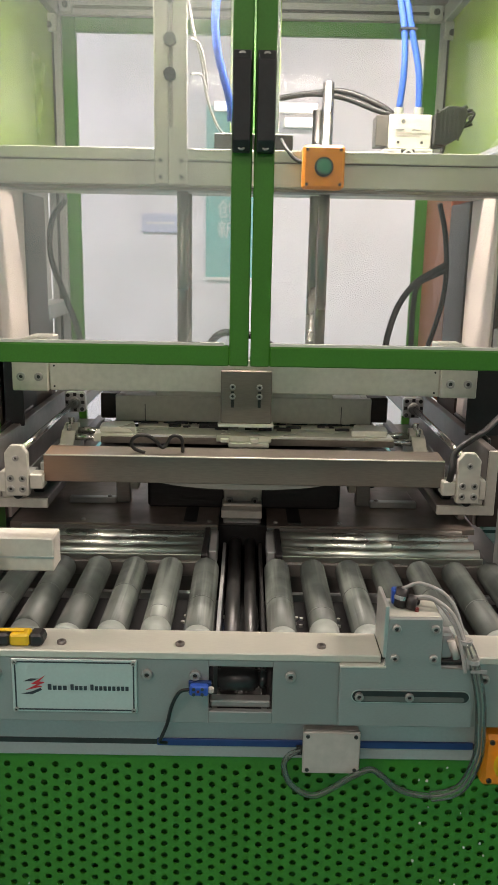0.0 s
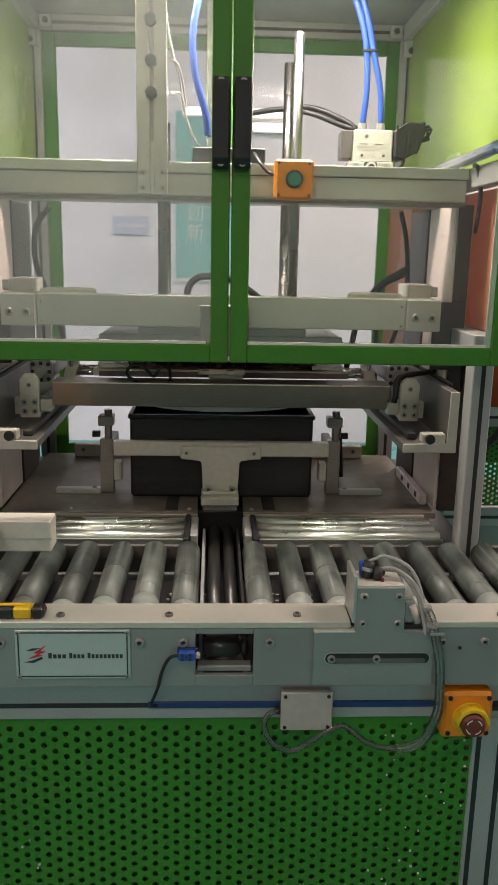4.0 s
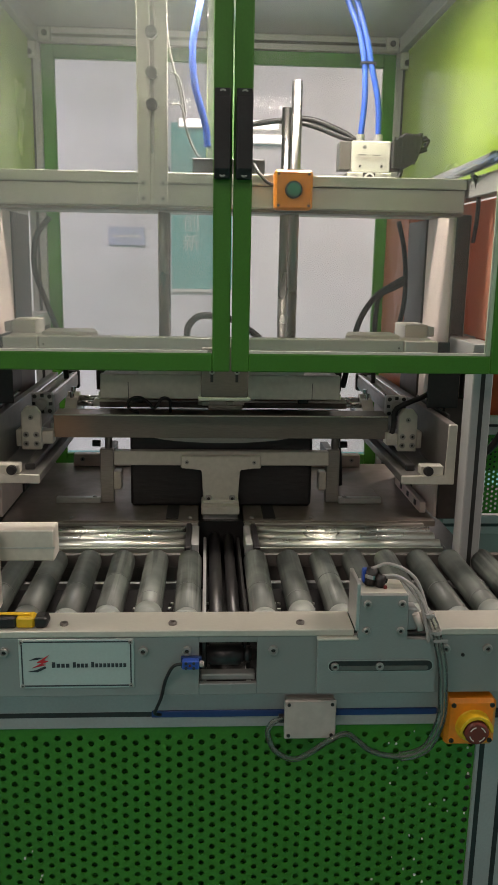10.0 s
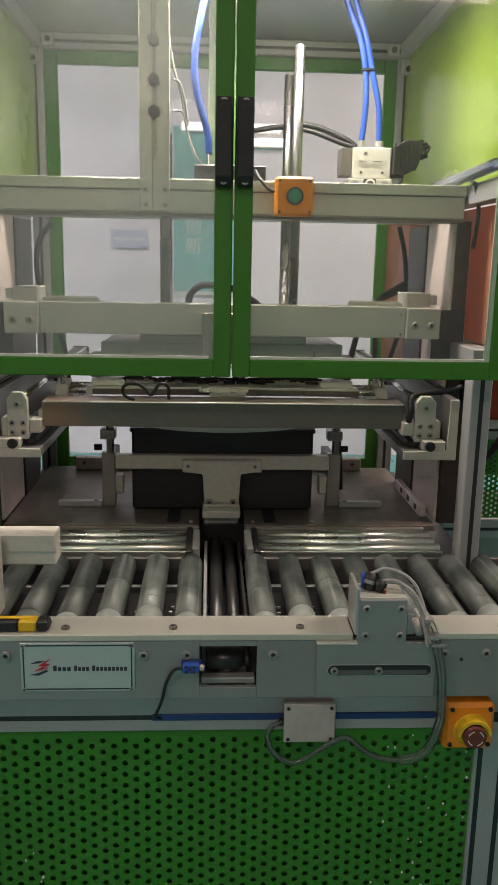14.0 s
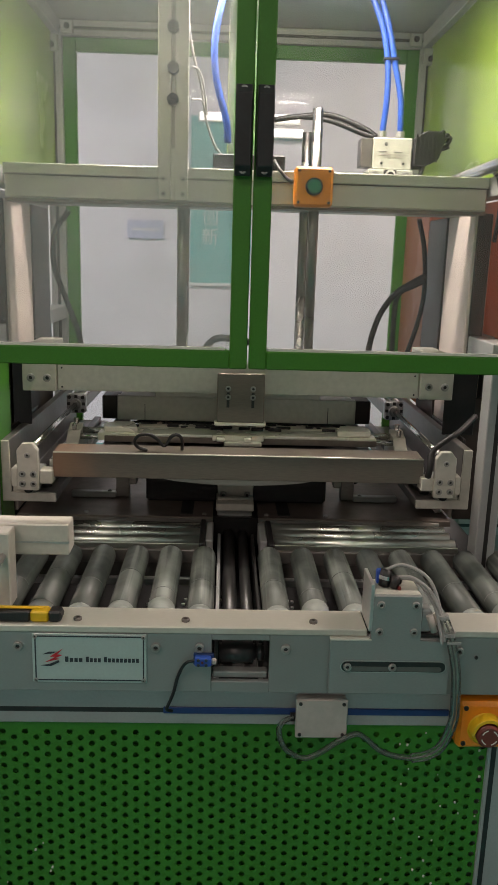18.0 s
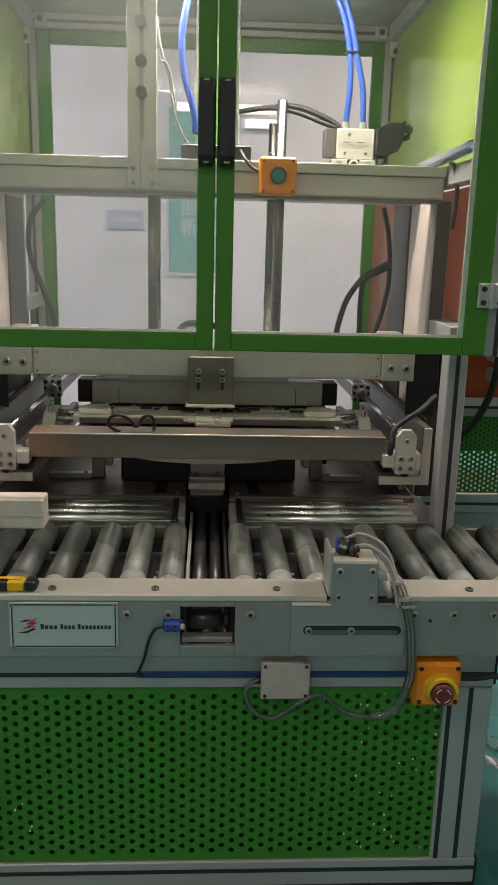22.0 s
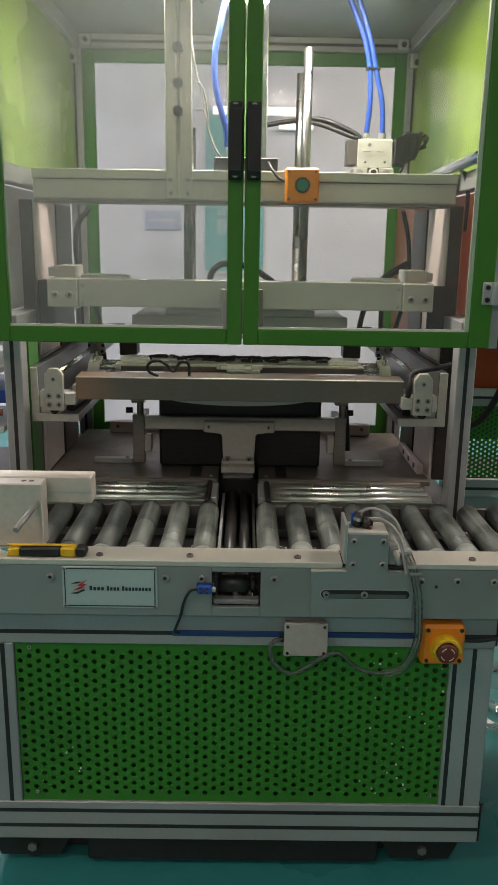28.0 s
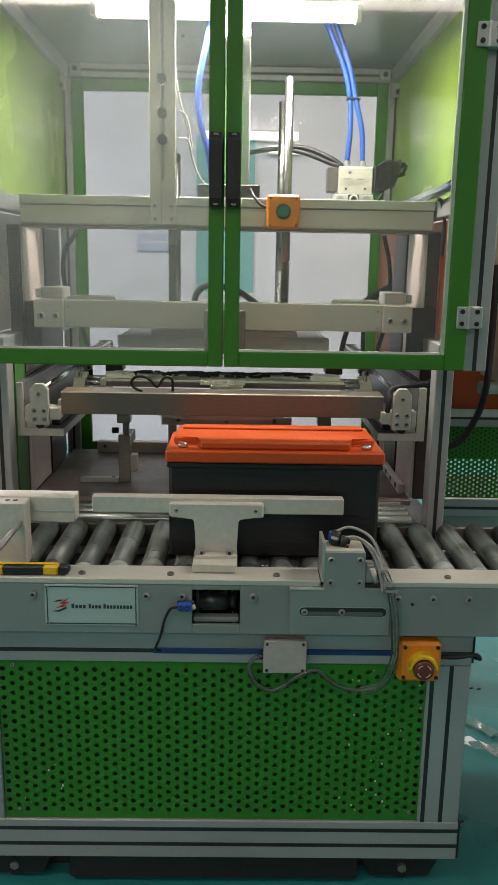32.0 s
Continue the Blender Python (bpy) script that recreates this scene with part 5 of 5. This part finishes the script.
for x in (-0.47, -0.455, -0.40, -0.385):
    part("hole", cyl((x, 0.078, 0.836), (x, 0.078, 0.8384), 0.005, 12), DARK, stop)
for x, z in ((-0.372, 0.800), (-0.458, 0.800)):
    part("pin", cyl((x, 0.060, z), (x - 0.012, -0.045, z - 0.016), 0.0058, 14, bevel=0.001), BOLT, stop, smooth=True)
part("fence_bar", box(-0.80, -0.277, 0.105, 0.150, 0.785, 0.838, 0.002), CREAM, stop)
part("fence_groove", box(-0.79, -0.276, 0.1042, 0.106, 0.806, 0.809, 0.0), ALU, stop)

knife = thing("utility_knife", -0.35, 0.022, 0.712, "yellow and black utility knife lying on the conveyor edge", "knife")
kx = -0.350
part("grip", prism([(kx - 0.046, 0.7125), (kx + 0.030, 0.7125), (kx + 0.030, 0.731), (kx - 0.046, 0.7295)], "y", 0.006, 0.030, 0.003), BLACK, knife, "black rubber grip")
part("nose", prism([(kx - 0.070, 0.7135), (kx - 0.0462, 0.7125), (kx - 0.0462, 0.7295), (kx - 0.066, 0.727)], "y", 0.007, 0.029, 0.002), YELLOW, knife)
part("band", prism([(kx + 0.0302, 0.7125), (kx + 0.058, 0.7125), (kx + 0.058, 0.731), (kx + 0.0302, 0.731)], "y", 0.006, 0.030, 0.003), YELLOW, knife)
part("tail", prism([(kx + 0.0582, 0.7125), (kx + 0.074, 0.7125), (kx + 0.080, 0.719), (kx + 0.076, 0.731), (kx + 0.0582, 0.731)], "y", 0.006, 0.030, 0.003), BLACK, knife)
part("slider", box(kx - 0.07, kx + 0.05, 0.014, 0.022, 0.7312, 0.7335, 0.001), YELLOW, knife)
part("blade", prism([(kx - 0.085, 0.724), (kx - 0.0695, 0.716), (kx - 0.0695, 0.7265)], "y", 0.017, 0.0182, 0), POLISHED, knife)

# ---- inside the enclosure ----
valve = thing("air_valve", 0.33, 0.72, 1.443, "white air valve with blue hoses on the crossbeam", "valve")
part("foot", box(0.278, 0.378, 0.69, 0.76, 1.4432, 1.468), VALVE, valve)
part("body", box(0.288, 0.376, 0.70, 0.75, 1.4682, 1.536, 0.003), VALVE, valve)
part("side_coil", box(0.262, 0.2875, 0.70, 0.75, 1.474, 1.534), RAIL_GREY, valve)
coil = [(0.377, 1.478), (0.400, 1.475), (0.432, 1.492), (0.440, 1.520), (0.446, 1.535), (0.440, 1.550), (0.404, 1.553), (0.377, 1.535)]
part("coil", prism(coil, "y", 0.69, 0.75, 0.003), BLACK, valve, "black solenoid coil")
part("plug_lead", hose([(0.440, 0.70, 1.535), (0.458, 0.70, 1.540), (0.452, 0.70, 1.525), (0.440, 0.70, 1.515), (0.456, 0.70, 1.520)], 0.0035), RUBBER, valve, smooth=True)
part("port_seat", box(0.313, 0.341, 0.6875, 0.6898, 1.4445, 1.4675, 0.001), DARK, valve)
part("port", cyl((0.327, 0.680, 1.456), (0.327, 0.6873, 1.456), 0.0112, 18), WHITE_BODY, valve)
part("port_hole", cyl((0.327, 0.6792, 1.456), (0.327, 0.681, 1.456), 0.0072, 14), DARK, valve)
for x in (0.293, 0.360):
    part("foot_bolt", cyl((x, 0.683, 1.455), (x, 0.6898, 1.455), 0.0095, 16, bevel=0.001), BOLT, valve)
for x in (0.312, 0.345):
    part("label_bar", box(x - 0.010, x + 0.008, 0.6990, 0.6999, 1.505, 1.507, 0), GREY_HOSE, valve)
for k, (x0, x1, z) in enumerate(((0.300, 0.364, 1.4995), (0.305, 0.352, 1.4945))):
    part("label_bar", box(x0, x1, 0.6990, 0.6999, z, z + 0.0018, 0), BOX_GREY, valve)
for x in (0.308, 0.356):
    part("manual_pin", cyl((x, 0.6975, 1.482), (x, 0.70, 1.482), 0.003, 8), DARK, valve)
for k in range(6):
    part("coil_fin", box(0.380 + 0.009 * k, 0.384 + 0.009 * k, 0.6885, 0.690, 1.486, 1.544, 0), DARK, valve)
for k, (x, z) in enumerate(((0.436, 1.548), (0.446, 1.542), (0.450, 1.528), (0.444, 1.518))):
    part("plug_nub", box(x, x + 0.010, 0.70, 0.715, z, z + 0.007, 0.002), BLACK, valve)
part("coil_lead", hose([(0.402, 0.70, 1.476), (0.396, 0.695, 1.462), (0.384, 0.69, 1.452), (0.372, 0.70, 1.447)], 0.004), RUBBER, valve, smooth=True)
part("mark", cyl((0.317, 0.6988, 1.522), (0.317, 0.70, 1.522), 0.0042, 14), GREY_HOSE, valve)
for x, line in ((0.311, ((0.316, 1.62), (0.313, 1.69), (0.298, 1.76), (0.272, 1.82), (0.240, 1.888))), (0.351, ((0.346, 1.62), (0.329, 1.69), (0.313, 1.755), (0.291, 1.82), (0.262, 1.888)))):
    part("fitting", cyl((x, 0.725, 1.536), (x, 0.725, 1.552), 0.010, 12), BOLT, valve)
    part("air_hose", hose([(x, 0.725, 1.550)] + [(u, 0.722, w) for u, w in line], 0.0068, 10), BLUE, valve, smooth=True)
part("hose_tie", box(0.303, 0.338, 0.713, 0.733, 1.696, 1.701, 0.001), BLACK, valve)
for dz in (0.0, 0.012):
    part("hose", hose([(0.300, 0.73, 1.540), (0.27, 0.74, 1.548 + dz), (0.20, 0.76, 1.575 + dz), (0.13, 0.78, 1.585), (0.06, 0.79, 1.575)], 0.006), RUBBER, valve, "black hose", smooth=True)

lines = thing("air_lines", -0.05, 0.60, 1.475, "blue and white air lines by the press cylinder", "hose")
part("blue_line", hose([(-0.030, 0.595, 1.50), (-0.034, 0.59, 1.54), (-0.056, 0.585, 1.62), (-0.060, 0.585, 1.69), (-0.048, 0.59, 1.76), (-0.030, 0.61, 1.85)], 0.0072, 10), BLUE, lines, "blue air hose", smooth=True)
part("white_line", hose([(-0.112, 0.56, 1.72), (-0.102, 0.57, 1.66), (-0.085, 0.575, 1.60), (-0.075, 0.58, 1.54), (-0.055, 0.585, 1.49), (-0.03, 0.59, 1.465)], 0.0026), LEAD, lines, "white cable", smooth=True)
part("white_line", hose([(-0.104, 0.56, 1.635), (-0.090, 0.57, 1.63), (-0.080, 0.575, 1.60), (-0.073, 0.58, 1.55)], 0.0022), LEAD, lines, smooth=True)
part("white_line", hose([(-0.104, 0.56, 1.575), (-0.085, 0.57, 1.575), (-0.075, 0.575, 1.55)], 0.0022), LEAD, lines, smooth=True)
part("button_lead", hose([(0.066, 0.565, 1.465), (0.075, 0.535, 1.445), (0.090, 0.53, 1.428), (0.108, 0.525, 1.420)], 0.0035), RUBBER, lines, "black button lead", smooth=True)

wires = thing("column_cables", 0.38, 0.9, 0.71, "black cables hanging beside the columns", "cable")
part("cable", hose([(0.322, 0.88, 0.96), (0.333, 0.86, 1.04), (0.342, 0.86, 1.09), (0.360, 0.86, 1.145), (0.394, 0.86, 1.194), (0.440, 0.86, 1.225), (0.466, 0.86, 1.240)], 0.0075), RUBBER, wires, smooth=True)
part("cable", hose([(0.398, 0.87, 0.96), (0.397, 0.87, 1.06), (0.396, 0.87, 1.14), (0.404, 0.87, 1.192), (0.440, 0.86, 1.215), (0.466, 0.86, 1.228)], 0.0065), RUBBER, wires, smooth=True)
part("cable", hose([(0.439, 0.86, 1.374), (0.456, 0.86, 1.31), (0.464, 0.86, 1.24), (0.463, 0.86, 1.17), (0.446, 0.86, 1.09), (0.420, 0.87, 1.00)], 0.006), RUBBER, wires, smooth=True)
part("cable", hose([(0.492, 0.48, 1.445), (0.504, 0.49, 1.437), (0.515, 0.50, 1.40), (0.521, 0.52, 1.36), (0.530, 0.56, 1.32)], 0.0045), RUBBER, wires, smooth=True)
part("cable", hose([(-0.415, 0.90, 1.37), (-0.45, 0.90, 1.32), (-0.455, 0.90, 1.24), (-0.425, 0.90, 1.15), (-0.395, 0.90, 1.06), (-0.385, 0.90, 0.95)], 0.007), RUBBER, wires, smooth=True)
part("cable", hose([(0.31, 0.80, 0.72), (0.305, 0.80, 0.80), (0.295, 0.80, 0.88)], 0.008), RUBBER, wires, smooth=True)

bundle = thing("hose_bundle", 0.5, 0.7, 1.44, "blue hoses in clear film along the side rail", "hose")
part("blue_hose", hose([(0.490, 1.10, 1.452), (0.492, 0.80, 1.455), (0.494, 0.50, 1.458), (0.497, 0.34, 1.462), (0.505, 0.31, 1.50), (0.506, 0.305, 1.70), (0.505, 0.305, 1.86)], 0.0045), PALE_BLUE, bundle, smooth=True)
part("blue_hose", hose([(0.480, 1.10, 1.450), (0.481, 0.80, 1.452), (0.483, 0.50, 1.454), (0.488, 0.36, 1.458)], 0.004), PALE_BLUE, bundle, smooth=True)
part("film_wrap", hose([(0.485, 0.95, 1.454), (0.486, 0.70, 1.456), (0.490, 0.45, 1.460), (0.494, 0.36, 1.464)], 0.012, 12), FILM, bundle, smooth=True)

# ---- beyond the machine ----
banner = thing("wall_banner", -0.056, 4.19, 1.1, "teal hanging banner with white writing on the far wall", "banner")
part("cloth", box(-0.262, 0.130, 4.186, 4.194, 1.075, 2.12, 0.001), BANNER, banner)
part("hem", box(-0.262, 0.130, 4.183, 4.1855, 1.075, 1.095, 0.001), WHITE_BODY, banner)
for k, ch in enumerate(("\u521b", "\u65b0")):
    cu = bpy.data.curves.new("writing", "FONT")
    cu.body, cu.size, cu.extrude = ch, 0.115, 0.001
    cu.align_x, cu.align_y = "CENTER", "CENTER"
    ob = new("writing", cu)
    ob.data.materials.append(WHITE_BODY)
    ob.parent = banner
    ob.matrix_basis = Matrix.Translation(Vector((-0.135, 4.184, 1.505 - 0.125 * k)) - ORIGIN[banner]) @ pose(0, 0, 0, 90, 0, 0)

notice = thing("wall_notice", -0.55, 4.19, 1.365, "pale blue notice sheet on the far wall", "notice")
part("sheet", box(-0.667, -0.435, 4.187, 4.1935, 1.365, 1.481, 0.001), NOTICE, notice)
part("writing_bar", box(-0.64, -0.46, 4.186, 4.1868, 1.415, 1.43, 0), WHITE_BODY, notice)
# two bright bars at the far wall, drawn as glowing boxes
for k, (x, z, w) in enumerate(((0.10, 2.115, 0.62), (0.33, 2.03, 0.22))):
    lt = thing("wall_bar", x, 4.16, z, "glowing white bar on the far wall", "lamp", "far wall lamps")
    part("tube", box(x - w / 2, x + w / 2, 4.14, 4.17, z - 0.022, z + 0.022, 0.005), FAR_BAR, lt)
    part("back", box(x - w / 2 - 0.01, x + w / 2 + 0.01, 4.1705, 4.199, z - 0.03, z + 0.03, 0.002), WHITE_BODY, lt)

near = thing("control_cabinet", 0.95, 0.95, 0.0, "neighbouring machine with red panel, green perforated sheet and controls", "machine")
YN = 0.86
part("red_panel", box(0.655, 1.70, YN, YN + 0.02, 0.893, 1.30, 0.002), RED_PANEL, near, "red orange panel")
profile_bar("rail", near, 0.655, 1.70, YN - 0.010, YN + 0.03, 0.842, 0.892, "x", (0.868,))
part("rail_cap", box(0.655, 1.70, YN - 0.018, YN - 0.0105, 0.872, 0.895, 0.001), WHITE_BODY, near)
tagged(perforated("perforated_sheet", near, 0.655, 1.50, 0.625, 0.842, YN, 0.0135, 0.0117, 0.0036, PERF, n=8), "green perforated sheet", kind="stuff")
part("upper_backing", box(0.655, 1.50, YN + 0.04, YN + 0.05, 0.735, 0.842, 0), DARK, near)
profile_bar("lower_rail", near, 0.60, 1.70, YN - 0.010, YN + 0.03, 0.570, 0.622, "x", (0.596,))
for x in (1.10, 1.62):
    for y in (YN + 0.022, YN + 0.30):
        part("leg", box(x, x + 0.05, y, y + 0.04, 0.0, 0.5695), PROFILE, near)
part("skirt", box(0.60, 1.70, YN, YN + 0.02, 0.42, 0.5695, 0), FRONT, near)
part("base_plate", box(0.66, 1.70, YN + 0.031, YN + 0.36, 0.572, 0.60, 0), DARK, near)
part("post", box(0.61, 0.654, YN, YN + 0.04, 0.6225, 1.30), PROFILE, near)
head = part("panel", box(0.720, 1.30, YN - 0.24, YN - 0.05, 1.00, 1.62, 0.004), WHITE_BODY, near, "pale grey control panel")
part("panel_arm", box(0.80, 0.90, YN - 0.05, YN, 1.05, 1.20), WHITE_BODY, near)
for r in range(7):
    for c in range(4):
        part("meter", box(0.728 + 0.062 * c, 0.778 + 0.062 * c, YN - 0.244, YN - 0.2402, 1.06 + 0.068 * r, 1.110 + 0.068 * r, 0.001), BLACK, head)
        if r in (2, 3):
            part("digits", box(0.733 + 0.062 * c, 0.752 + 0.062 * c, YN - 0.2455, YN - 0.2442, 1.085 + 0.068 * r, 1.100 + 0.068 * r, 0), LED, head)
            part("digits", box(0.733 + 0.062 * c, 0.752 + 0.062 * c, YN - 0.2455, YN - 0.2442, 1.066 + 0.068 * r, 1.078 + 0.068 * r, 0), LED_BLUE, head)
part("black_frame", box(0.715, 1.305, YN - 0.239, YN - 0.06, 1.621, 2.1), BLACK, near)
part("connector", cyl((0.675, YN - 0.20, 0.985), (0.745, YN - 0.20, 0.985), 0.017, 14), ALU, near)
part("cable", hose([(0.69, YN - 0.22, 1.30), (0.688, YN - 0.23, 1.10), (0.684, YN - 0.23, 0.98), (0.672, YN - 0.20, 0.90), (0.645, YN - 0.16, 0.83), (0.600, YN - 0.10, 0.79)], 0.009), RUBBER, near, "black drooping cable", smooth=True)

rack = thing("parts_rack", -1.0, 1.0, 0.0, "pale metal rack with blue trays beside the machine", "rack")
part("post", box(-0.80, -0.76, 0.98, 1.02, 0.0, 1.05), PROFILE, rack)
part("post", box(-1.30, -1.26, 0.98, 1.02, 0.0, 1.05), PROFILE, rack)
for z in (0.72, 0.90, 0.98):
    part("shelf", box(-1.30, -0.70, 0.95, 1.35, z, z + 0.018), WHITE_BODY, rack)
part("tray", box(-1.10, -0.705, 1.00, 1.30, 0.80, 0.84), BLUE, rack, "blue tray")
part("red_tube", cyl((-1.1, 0.94, 0.765), (-0.70, 0.94, 0.785), 0.010, 10), RED_PANEL, rack, "red tube")
part("side_beam", box(-0.76, -0.69, 0.55, 0.60, 0.575, 0.625), ALU, rack)
part("base_box", box(-1.30, -0.71, 1.0, 1.4, 0.02, 0.56), DARK, rack)

scrap = thing("plastic_scrap", 0.72, 0.55, 0.0, "crumpled clear plastic strip on the floor", "plastic scrap")
rnd = random.Random(9)
for (ax, ay), (ex, ey), w in (((0.60, 0.60), (0.92, 0.44), 0.030), ((0.68, 0.72), (0.86, 0.52), 0.020)):
    bm = bmesh.new()
    prev = None
    for k in range(15):
        t = k / 14
        x, y = ax + (ex - ax) * t, ay + (ey - ay) * t
        d = Vector((-(ey - ay), ex - ax, 0)).normalized()
        a = bm.verts.new(Vector((x, y, rnd.uniform(0.003, 0.022))) + d * w * rnd.uniform(0.6, 1.1))
        m = bm.verts.new(Vector((x, y, rnd.uniform(0.004, 0.030))))
        b = bm.verts.new(Vector((x, y, rnd.uniform(0.003, 0.022))) - d * w * rnd.uniform(0.6, 1.1))
        if prev:
            bm.faces.new((prev[0], a, m, prev[1]))
            bm.faces.new((prev[1], m, b, prev[2]))
        prev = (a, m, b)
    part("strip", bm, FILM, scrap)
for k in range(9):
    x, y = rnd.uniform(0.58, 1.0), rnd.uniform(0.1, 0.9)
    chip = thing("floor_chip", x, y, 0, "small dark chip of debris on the floor", "debris", "floor debris")
    part("chip", prism([(x, y), (x + 0.012, y + 0.003), (x + 0.006, y + 0.009)], "z", 0.0005, 0.004, 0), DARK, chip)


# ---- what moves ----
def at(thing_, rows):
    o = ORIGIN[thing_]
    walk(thing_, [(t, pose(o.x + dx, o.y + dy, o.z + dz)) for t, dx, dy, dz in rows])


def motions():
    """The cycle: press and heater rise, weld, press down, rise again, and the battery is pulled out."""
    head = [(0, -0.147), (0.3, -0.141), (0.5, -0.129), (0.8, -0.098), (1.0, -0.072), (1.3, -0.024), (1.5, -0.004), (1.8, 0), (3.6, 0), (4.0, -0.02), (4.6, -0.080), (5.0, -0.086), (12.4, -0.087), (12.6, -0.068), (12.8, -0.046), (13.0, -0.026), (13.2, -0.019), (13.5, -0.013), (14.0, -0.006), (14.9, -0.004), (15.3, -0.03), (16.0, -0.130), (16.5, -0.147), (25.6, -0.148), (26.2, -0.140), (26.8, -0.088), (27.2, -0.037), (27.5, -0.014), (28.0, -0.004), (28.5, 0), (32, 0)]
    at(press, [(t, 0, 0, z) for t, z in head])
    rise = [(0, -0.110), (0.5, -0.109), (0.8, -0.09), (1.0, -0.073), (1.3, -0.035), (1.5, -0.016), (2.0, -0.006), (2.5, 0), (3.6, 0), (4.0, -0.012), (4.6, -0.058), (5.0, -0.0615), (12.4, -0.0625), (12.7, -0.055), (13.0, -0.022), (13.5, -0.009), (14.0, 0), (14.8, 0), (15.2, -0.02), (15.9, -0.10), (16.4, -0.114), (26.4, -0.112), (27.0, -0.095), (27.5, -0.059), (27.8, -0.026), (28.0, -0.014), (28.5, -0.005), (29, 0), (32, 0)]
    at(lift, [(t, 0, 0, z + 0.023) for t, z in rise])
    slide = [(0, 0), (1.5, 0), (1.7, 0.03), (2.0, 0.112), (2.3, 0.170), (2.5, 0.190), (13.3, 0.190), (13.5, 0.180), (13.8, 0.105), (14.0, 0.054), (14.3, 0.010), (14.5, 0), (32, 0)]
    times = sorted({t for t, _ in rise} | {t for t, _ in slide})

    def between(rows, t):
        return float(np.interp(t, [r[0] for r in rows], [r[1] for r in rows]))

    at(tray, [(t, 0, between(slide, t), between(rise, t) + 0.023) for t in times])
    walk(swing, [(t, pose(*(HINGE - ORIGIN[tray]), 0, -3 + 230 * between(rise, t), 0)) for t, _ in rise])
    for ram in rams:
        at(ram, [(t, 0, -1.06 * between(slide, t), between(rise, t) + 0.023) for t in times])
    pull = [(0, 0), (28.4, 0), (28.7, -0.015), (29.0, -0.066), (29.5, -0.170), (30.0, -0.295), (30.5, -0.426), (30.8, -0.506), (31.0, -0.538), (31.3, -0.546), (32, -0.546)]
    drag = [(0, 0), (28.4, 0), (28.7, -0.012), (29.0, -0.052), (29.5, -0.148), (30.0, -0.265), (30.5, -0.394), (30.8, -0.474), (31.0, -0.514), (31.3, -0.528), (32, -0.529)]
    at(pusher, [(t, 0, y, 0) for t, y in pull])
    roll = [(0, 0), (31.25, 0), (31.4, 0.010), (31.6, 0.035), (31.8, 0.072), (32, 0.112)]
    both = sorted({t for t, _ in drag} | {t for t, _ in roll})
    at(case, [(t, between(roll, t), between(drag, t), 0) for t in both])
    held = [(t, 0, 0, z + 0.148) for t, z in head if t < 25.7]
    at(lid, held + [(t, between(roll, t), between(drag, t), 0.001) for t in both if t > 26])


motions()
